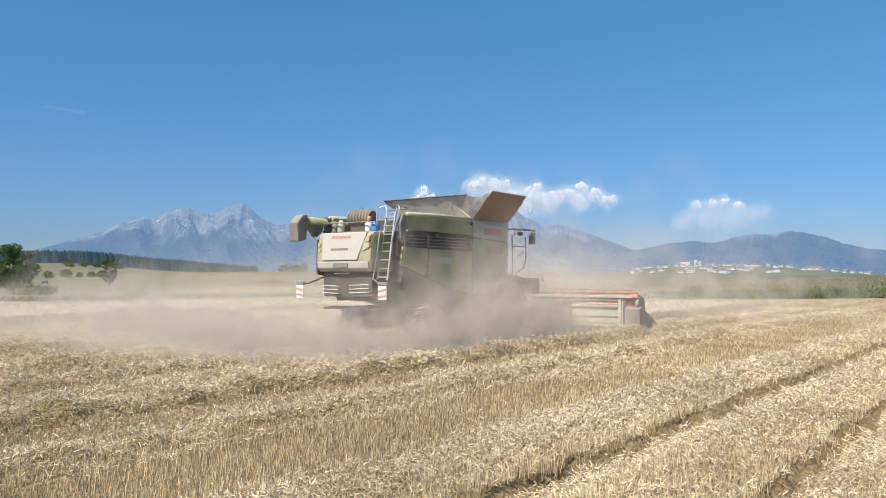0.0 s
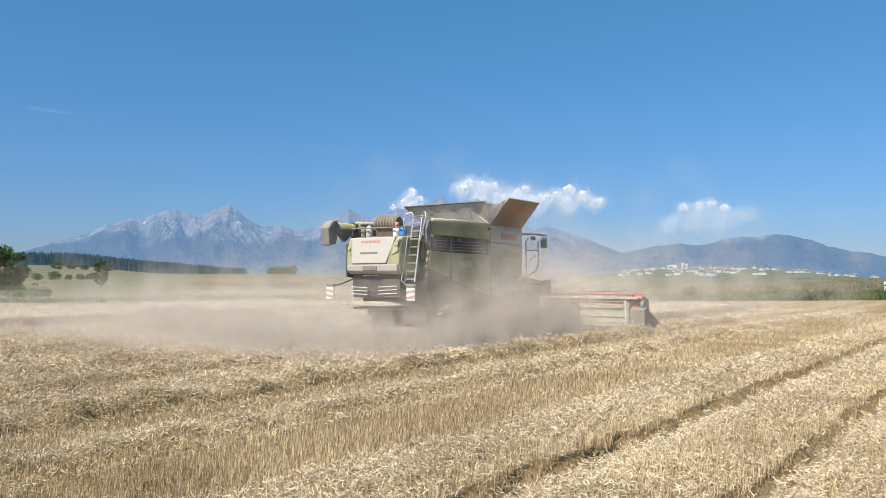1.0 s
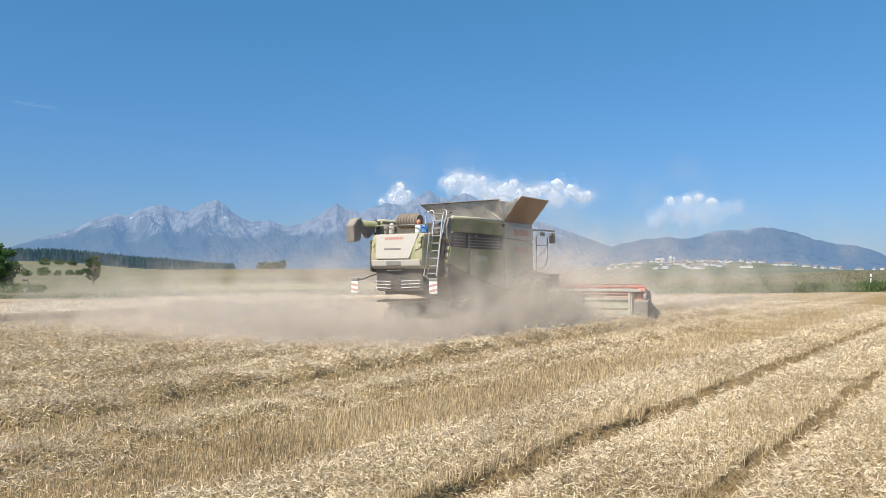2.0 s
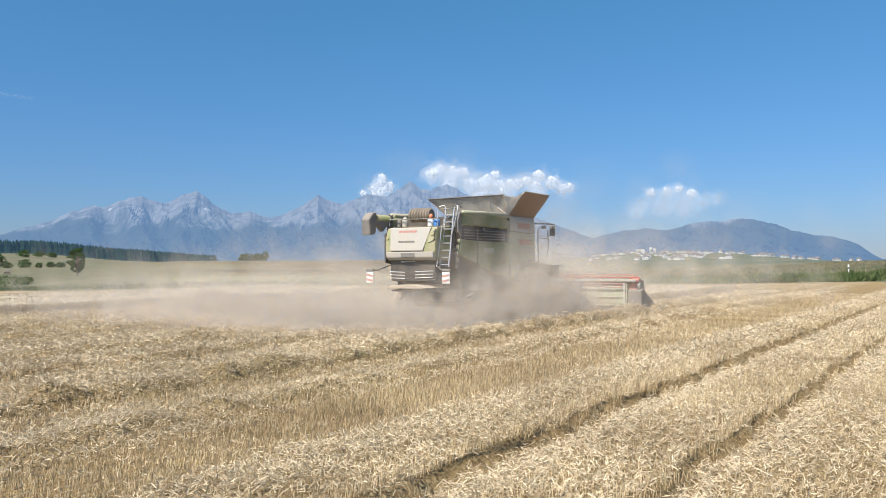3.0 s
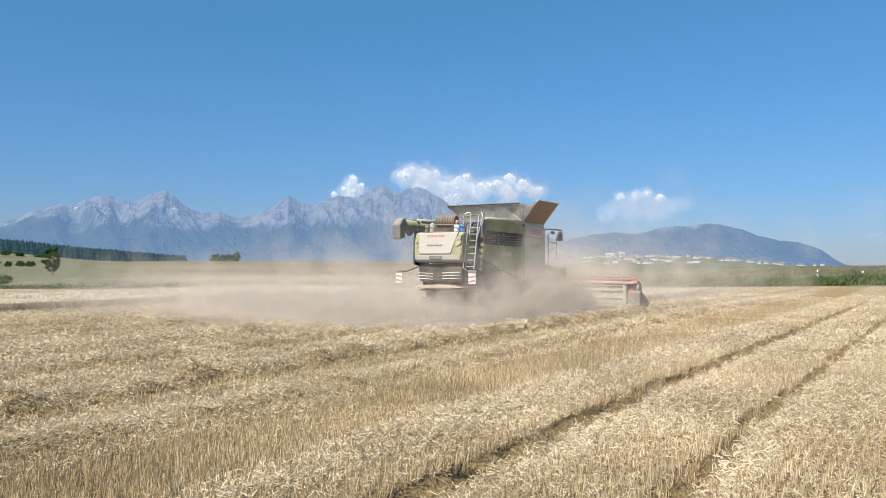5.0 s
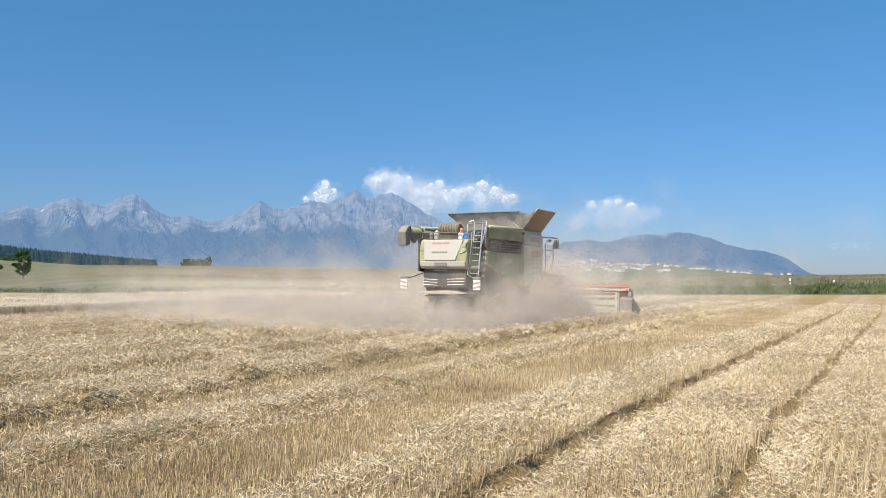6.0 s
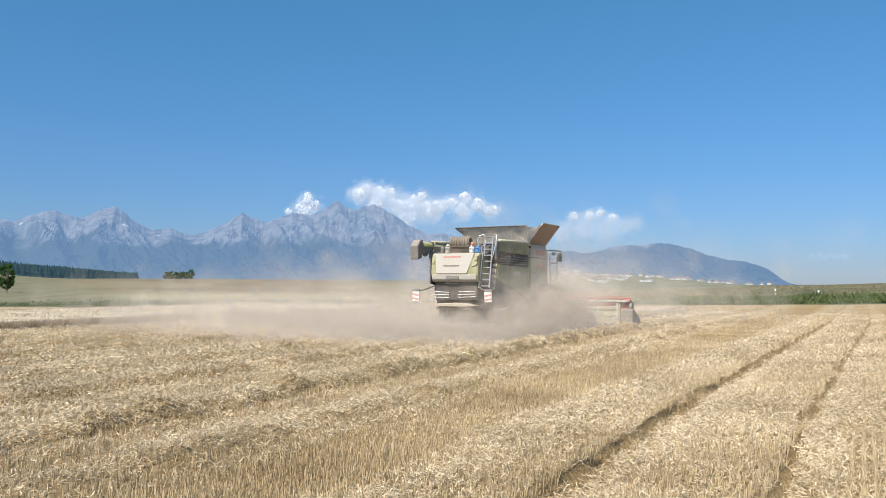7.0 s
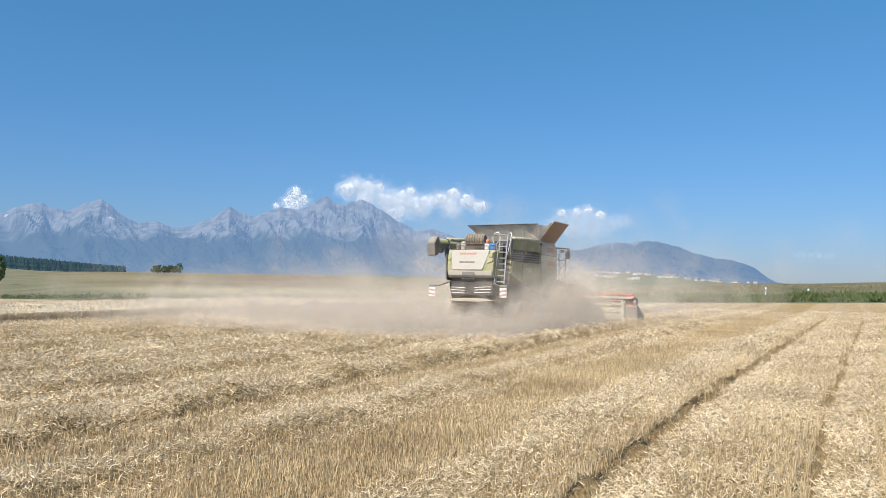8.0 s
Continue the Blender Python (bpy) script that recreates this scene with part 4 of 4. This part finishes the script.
    for x, ox in ((0.98, -0.24), (1.32, 0.18)):
        part("handrail", pipe([(x, 0.45, 2.9), (x + ox * 0.6, 0.42, 3.2), (x + ox, 0.55, 3.75), (x + ox * 0.8, 0.60, 3.88), (x + ox * 0.2, 0.66, 3.92), (x, 0.66, 3.84), (x, 0.6, 3.4)], 0.017, 7), STEEL, lad)
    part("ladder_post", pipe([(0.99, 0.1, 1.95), (1.06, 0.3, 3.25)], 0.018, 6), STEEL, lad)
    # main body core
    part("body_core", prism([(0.9, 1.9), (1.2, 1.2), (3.6, 1.0), (6.2, 1.3), (6.2, 3.6), (4.2, 3.6), (1.2, 3.3)], "x", -1.28, 1.28, 0.04), DARK, c)
    for s in (-1, 1):
        xo, xi = 1.42 * s, 1.30 * s
        cover = part("engine_cover", prism([(0.94, 3.30), (4.10, 3.26), (4.12, 3.60), (3.98, 3.72), (1.05, 3.72), (0.94, 3.62)], "x", min(xo, xi), max(xo, xi), 0.045), GREEN, c, "green upper side cover with a rounded top")
        part("end_cap", prism([(0.80, 3.66), (0.93, 3.72), (0.93, 3.10), (0.86, 2.92), (0.72, 3.06), (0.70, 3.45)], "x", min(xo, xi), max(xo, xi), 0.03), RUBBER, cover, "pale grey rounded end cap")
        # pale rail paints the sunlight along the green cover's rounded top
        part("lit_cover_rail", pipe([(xo, 0.98, 3.70), (xo - 0.05 * s, 2.5, 3.73), (xo, 4.02, 3.70)], 0.07, 10), PALE, cover, "dusty rounded rail, painted pale as the cover's sunlit top edge", smooth=True)
        part("end_lamp", lathe([(-0.03, 0.05), (0.03, 0.05)], (xo + 0.02 * s, 4.0, 3.60), "y", 12), DARK, cover)
        part("side_panel", prism([(0.80, 2.36), (1.84, 2.05), (1.92, 2.80), (0.90, 2.84)], "x", min(xo, xi), max(xo, xi), 0.03), GREEN, c, "green rear side door")
        side = part("side_panel", prism([(1.95, 2.02), (4.10, 1.45), (4.10, 2.78), (1.97, 2.80)], "x", min(xo, xi), max(xo, xi), 0.03), GREEN, c, "green middle side door, grey with dust")
        part("decal", box(min(xo, xo + 0.004 * s), max(xo, xo + 0.004 * s), 2.30, 3.00, 2.40, 2.58, 0), PALE, side)
        vent = part("vent", prism([(1.0, 2.86), (3.98, 2.80), (3.90, 3.20), (1.02, 3.24)], "x", min(1.33 * s, xi), max(1.33 * s, xi), 0), DARK, c, "dark slatted side vent")
        for k in range(4):
            part("slat", box(min(xi, xo - 0.02 * s), max(xi, xo - 0.02 * s), 1.1 if k > 0 else 1.1, 3.86, 2.86 + 0.09 * k, 2.885 + 0.09 * k, 0.004), GREY, vent)
        part("slat_post", box(min(xi, xo - 0.01 * s), max(xi, xo - 0.01 * s), 1.90, 1.98, 2.82, 3.2, 0.005), GREY, vent)
        part("vent_lamp", box(min(xo, xo + 0.05 * s), max(xo, xo + 0.05 * s), 2.2, 2.34, 3.12, 3.22, 0.01), GREY, vent)
        tank = part("tank_panel", prism([(4.14, 3.20), (6.12, 3.14), (6.12, 3.58), (4.14, 3.66)], "x", min(xo, xi), max(xo, xi), 0.02), CREAM, c, "cream grain tank side with a worn red logo")
        letters(tank, 4.75, 5.75, 3.30, 3.50, xo + 0.003 * s, 5, WORN, axis="x")
        front = part("front_panel", prism([(4.14, 1.5), (6.12, 1.55), (6.12, 3.12), (4.14, 3.18)], "x", min(xo, xi), max(xo, xi), 0.03), PALE, c, "dust-grey front side panel")
        letters(front, 4.85, 5.85, 2.72, 2.92, xo + 0.003 * s, 3, WORN, axis="x")
        part("fender", prism([(4.5, 1.5), (4.9, 1.95), (5.8, 2.12), (7.1, 1.95), (7.2, 1.8), (5.8, 1.95), (5.0, 1.8), (4.7, 1.4)], "x", min(1.30 * s, 1.66 * s), max(1.30 * s, 1.66 * s), 0.02), DARK, c)
        wheel(c, 1.38 * s, 6.05, 0.94, 0.36, "front_wheel")
        wheel(c, 1.28 * s, 1.95, 0.66, 0.25, "rear_wheel")
    part("rear_axle", pipe([(-1.2, 1.95, 0.68), (1.2, 1.95, 0.68)], 0.12, 10), DARK, c)
    part("front_axle", pipe([(-1.2, 6.05, 0.95), (1.2, 6.05, 0.95)], 0.22, 10), DARK, c)
    part("under_frame", box(-0.9, 0.9, 1.4, 7.0, 0.75, 1.5, 0.05), DARK, c)
    # grain tank with its flaps laid open
    wall = part("grain_tank", prism([(-1.25, 3.5), (1.25, 3.5), (1.22, 3.76), (-1.22, 3.76)], "y", 4.35, 6.45, 0.02), CREAM, c)
    flap = bmesh.new()
    grid = []
    for i in range(25):
        q = i / 24
        row = []
        for j in range(9):
            h = j / 8
            low, top = Vector((-1.25 + 2.45 * q, 4.38, 3.74)), Vector((-1.92 + 3.22 * q, 3.98, 4.44 + 0.02 * q))
            sag = 0.05 * math.sin(math.pi * h) * (1 + 0.5 * math.sin(q * 23)) + 0.025 * noise.noise(Vector((q * 9, h * 3, 0.5)))
            row.append(flap.verts.new(low.lerp(top, h) + Vector((0, sag, -sag * 0.5))))
        grid.append(row)
    for i in range(24):
        for j in range(8):
            flap.faces.new((grid[i][j], grid[i + 1][j], grid[i + 1][j + 1], grid[i][j + 1]))
    bmesh.ops.solidify(flap, geom=flap.faces[:], thickness=0.02)
    part("rear_flap", flap, CANVAS, wall, "cream canvas tank flap", smooth=True)
    part("flap_edge", pipe([(-1.92, 3.98, 4.45), (1.30, 3.98, 4.47)], 0.025, 6), DARK, wall)
    part("side_flap", sheet([(1.2, 4.42, 3.74), (1.2, 6.42, 3.74), (1.76, 6.66, 4.59), (1.80, 4.58, 4.59)], 0.03), BROWN, wall, "brown steel tank flap")
    part("flap_rim", pipe([(1.2, 4.42, 3.76), (1.80, 4.57, 4.60), (1.76, 6.67, 4.60), (1.2, 6.43, 3.76)], 0.022, 6), CREAM, wall)
    part("side_flap", sheet([(-1.2, 6.42, 3.74), (-1.2, 4.42, 3.74), (-1.92, 3.98, 4.44), (-1.85, 6.66, 4.5)], 0.03), BROWN, wall, "brown steel tank flap")
    part("front_flap", sheet([(1.2, 6.44, 3.74), (-1.2, 6.44, 3.74), (-1.7, 6.75, 4.42), (1.6, 6.75, 4.42)], 0.03), BROWN, wall)
    # folded canvas in the corner between rear and side flap
    bm = bmesh.new()
    rows = []
    rnd = random.Random(4)
    for k in range(9):
        q = k / 8
        top = Vector((1.30, 3.98, 4.45)).lerp(Vector((1.79, 4.58, 4.58)), q) - Vector((0, 0, 0.10 * math.sin(math.pi * q)))
        low = Vector((1.2, 4.40, 3.75))
        rows.append([bm.verts.new(low.lerp(top, j / 6) + Vector((rnd.uniform(-1, 1), rnd.uniform(-1, 1), 0)) * 0.05 * (j / 6)) for j in range(7)])
    for a, b in zip(rows, rows[1:]):
        for j in range(6):
            bm.faces.new((a[j], b[j], b[j + 1], a[j + 1]))
    part("corner_canvas", bm, CANVAS, wall, "slack folded canvas corner", smooth=True)
    part("flap_strut", pipe([(0.55, 4.2, 4.30), (1.22, 4.36, 3.76)], 0.022, 6), CREAM, wall)
    part("flap_strut", pipe([(0.60, 4.05, 4.45), (0.60, 4.2, 4.0)], 0.015, 6), CREAM, wall)
    # cab, platform, rails, mirror
    cab = part("cab", prism([(6.25, 1.75), (6.9, 1.7), (7.1, 2.4), (6.95, 3.45), (6.25, 3.5)], "x", -1.0, 0.70, 0.05), GLASS, c, "dark tinted cab")
    part("cab_roof", prism([(6.2, 3.48), (7.0, 3.45), (7.12, 3.55), (7.0, 3.64), (6.25, 3.66)], "x", -1.1, 0.76, 0.05), CREAM, cab)
    for x in (-0.98, 0.68):
        part("cab_pillar", pipe([(x, 6.3, 1.75), (x, 6.3, 3.5)], 0.05, 8), GREY, cab)
    part("beacon", lathe([(0, 0.06), (0.1, 0.06), (0.14, 0.03)], (1.15, 6.42, 3.56), "z", 12), GREY, cab)
    plat = part("platform", box(0.6, 1.75, 6.2, 7.6, 1.72, 1.80, 0.01), DARK, c)
    part("platform_box", box(1.35, 1.72, 7.0, 7.6, 1.45, 1.98, 0.02), DARK, plat)
    part("step_hook", pipe([(1.7, 7.7, 1.95), (1.7, 7.85, 2.02), (1.7, 7.9, 1.85)], 0.02, 6), GREY, plat)
    part("handrail", pipe([(1.45, 6.35, 1.8), (1.45, 6.32, 3.3), (1.45, 6.5, 3.42)], 0.022, 7), GREY, plat)
    part("handrail", pipe([(1.5, 6.45, 2.15), (1.5, 6.95, 2.3), (1.5, 7.1, 2.6), (1.5, 7.08, 3.3)], 0.022, 7), GREY, plat)
    part("handrail", pipe([(1.48, 6.4, 2.6), (1.5, 6.95, 2.85)], 0.018, 7), GREY, plat)
    part("handrail", pipe([(1.46, 6.36, 3.0), (1.5, 7.05, 3.0)], 0.018, 7), GREY, plat)
    arm = part("mirror_arm", pipe([(0.7, 6.3, 3.54), (1.30, 6.5, 3.55), (1.42, 7.0, 3.56), (1.45, 7.75, 3.56)], 0.032, 8), GREY, c)
    part("mirror", box(1.32, 1.54, 7.58, 7.68, 3.10, 3.50, 0.03), GREY, arm, "grey wing mirror")
    part("side_lamp", box(1.38, 1.48, 6.75, 6.95, 3.36, 3.48, 0.02), DARK, arm)
    part("feeder_house", prism([(7.0, 1.5), (10.4, 0.75), (10.9, 0.25), (10.6, 0.2), (7.2, 0.85)], "x", -0.8, 0.8, 0.03), DARK, c)
    return c


def build_header():
    """The cutting table in front, a thing of its own that hooks on to the feeder house."""
    h = thing("cutting_header", HX, HY, 0, "wide pale green and red cutting header close to the ground", "header")
    back = part("back_sheet", prism([(10.95, 0.22), (10.88, 0.40), (10.90, 0.98), (11.05, 1.00), (11.05, 0.2)], "x", -3.72, 3.06, 0.015), PALE, h, "pale green ribbed back wall")
    for z, r in ((0.96, 0.055), (0.62, 0.035), (0.28, 0.04)):
        part("rib", pipe([(-3.7, 10.87, z), (3.04, 10.87, z)], r, 10), PALE, back, smooth=True)
    part("centre_cover", box(-0.95, 1.25, 10.70, 10.87, 0.20, 1.18, 0.03), DARK, back, "dark gear cover behind the header")
    part("frame_beam", box(-3.74, 3.40, 10.92, 11.10, 1.20, 1.30, 0.015), GREY, h)
    part("top_rail", box(-3.74, 3.74, 10.88, 10.98, 1.42, 1.48, 0.015), RED, h, "red top rail of the reel frame")
    part("lower_rail", box(-3.74, 3.66, 10.90, 10.97, 1.275, 1.325, 0.01), RED, h)
    for x in (-2.3, -0.9, 0.6, 2.05, 3.4):
        part("rail_post", box(x - 0.03, x + 0.03, 10.90, 10.98, 1.20, 1.42, 0.008), RED, h)
    part("pale_rail", box(-0.75, 3.6, 10.84, 10.93, 1.27, 1.36, 0.012), CREAM, h)
    for s, xa, xb in ((1, 3.10, 3.24), (-1, -3.86, -3.72)):
        side = part("end_plate", prism([(10.85, 0.18), (10.85, 1.1), (11.2, 1.30), (12.2, 0.9), (13.1, 0.16), (12.0, 0.12)], "x", xa, xb, 0.02), PALE, h, "pale green end plate")
        part("divider", prism([(12.3, 0.14), (13.9, 0.10), (12.6, 0.62)], "x", xa, xb, 0.02), GREY, side)
        part("end_frame", box(xa - 0.02, xb - 0.05, 10.8, 10.87, 0.25, 1.22, 0.015), CREAM, side)
    part("outer_drive", prism([(11.05, 0.80), (11.05, 1.2), (11.35, 1.42), (11.9, 1.25), (12.0, 0.8)], "x", 3.26, 3.62, 0.05), RED, h, "red side drive cover")
    part("drive_wheel", lathe([(-0.06, 0.16), (-0.06, 0.24), (0.06, 0.24), (0.06, 0.16)], (3.70, 11.2, 1.05), "x", 20), GREY, h)
    part("outer_shield", prism([(10.90, 0.15), (10.90, 0.90), (11.1, 0.98), (12.6, 0.3), (12.9, 0.12)], "x", 3.27, 3.84, 0.03), RUBBER, h)
    # reel: a tube with arms, bats and tines
    reel = part("reel", pipe([(-3.6, 12.1, 1.12), (3.1, 12.1, 1.12)], 0.07, 10), RED, h, "red reel with tine bats")
    for k in range(6):
        a = k * math.pi / 3 + 0.3
        dy, dz = 0.42 * math.cos(a), 0.42 * math.sin(a)
        bat = part("bat", pipe([(-3.6, 12.1 + dy, 1.12 + dz), (3.1, 12.1 + dy, 1.12 + dz)], 0.022, 6), RED, reel)
        tine = bmesh.new()
        for j in range(44):
            x = -3.55 + j * 0.15
            pipe([(x, 12.1 + dy, 1.12 + dz), (x, 12.14 + dy, 0.90 + dz)], 0.006, 3, tine)
        part("tines", tine, DARK, bat)
        for x in (-3.5, -0.2, 3.0):
            part("reel_arm", pipe([(x, 12.1, 1.12), (x, 12.1 + dy, 1.12 + dz)], 0.018, 5), RED, reel)
    part("table", box(-3.72, 3.1, 11.05, 12.6, 0.14, 0.22, 0.01), GREY, h)
    part("intake_auger", pipe([(-3.6, 11.45, 0.55), (3.05, 11.45, 0.55)], 0.26, 16), GREY, h)
    part("cutter_bar", box(-3.72, 3.1, 12.6, 12.72, 0.12, 0.18, 0.01), STEEL, h)


build_combine()
build_header()


def build_dust():
    """Dust and chaff hanging round the harvester: fine grains, thick near the ground and thinning as they drift away."""
    # each cloud: middle, spread, thickness, fleck size
    CLOUDS = [
        ((-13.9, 15.2, 0.25), (1.1, 1.0, 0.50), 1.7, 0.55),
        ((-15.2, 13.8, 0.25), (1.6, 1.2, 0.55), 1.4, 0.60),
        ((-17.8, 13.4, 0.28), (2.2, 1.5, 0.58), 1.4, 0.70),
        ((-21.5, 14.2, 0.32), (3.2, 2.2, 0.75), 1.25, 0.90),
        ((-27.0, 18.0, 0.45), (4.5, 3.2, 0.90), 0.75, 1.20),
        ((-26.0, 13.0, 0.40), (4.0, 1.8, 0.80), 0.40, 1.10),
        ((-36.0, 23.0, 0.70), (6.5, 4.5, 1.00), 0.10, 1.60),
        ((-12.7, 16.9, 0.40), (0.8, 1.8, 0.70), 1.25, 0.55),
        ((-12.1, 20.6, 0.50), (0.8, 2.4, 0.85), 1.5, 0.60),
        ((-12.2, 20.0, 1.50), (0.6, 2.2, 0.80), 0.65, 0.80),
        ((-12.3, 19.0, 1.60), (0.9, 2.8, 1.10), 0.42, 1.20),
        ((-12.4, 24.4, 0.25), (1.3, 1.8, 0.50), 0.45, 0.70),
        ((-23.0, 22.0, 0.90), (5.0, 4.5, 1.15), 0.52, 1.80),
        ((-17.0, 27.0, 1.60), (4.5, 4.0, 1.90), 0.40, 2.20),
        ((-20.0, 30.5, 1.00), (6.5, 5.5, 1.30), 0.75, 1.50),
        ((-22.0, 36.0, 1.80), (8.0, 6.0, 2.20), 0.20, 2.20),
        ((-13.0, 36.0, 0.70), (4.0, 7.0, 1.00), 0.38, 1.40),
    ]
    spots, sizes = [], []
    for (mx, my, mz), (sx, sy, sz), thick, fleck in CLOUDS:
        n = int(thick * 3.8 * (sx + sy) / 2 * sz / (0.65 * fleck ** 2 * 0.73 * FLECK / 3 * 0.76))
        p = RNG.normal(size=(n, 3)) * np.array([sx, sy, sz]) + np.array([mx, my, mz])
        billow = wave(p[:, 0] * 1.1 + p[:, 2] * 1.7, p[:, 1] * 1.1, mx) + wave(p[:, 0] * 2.7 + p[:, 2] * 3.1, p[:, 1] * 2.5 + p[:, 2], my)
        p[:, 2] = np.abs(p[:, 2]) + 0.02
        keep = RNG.random(n) < np.clip(0.62 + 0.24 * billow, 0.1, 1)
        inside = (np.abs(p[:, 0] - HX) < 1.25) & (p[:, 1] > HY - 0.1) & (p[:, 1] < HY + 8.0) & (p[:, 2] > 1.0)
        spots.append(p[keep & ~inside])
        sizes.append(np.full(len(spots[-1]), fleck))
    p = np.concatenate(spots)
    size = np.concatenate(sizes) * RNG.uniform(0.6, 1.4, len(p))
    soft_flecks("harvest_dust", p, size, np.array([0.4, -0.85, 0.25]) / 0.972, GRAIN, RNG, None)


build_dust()
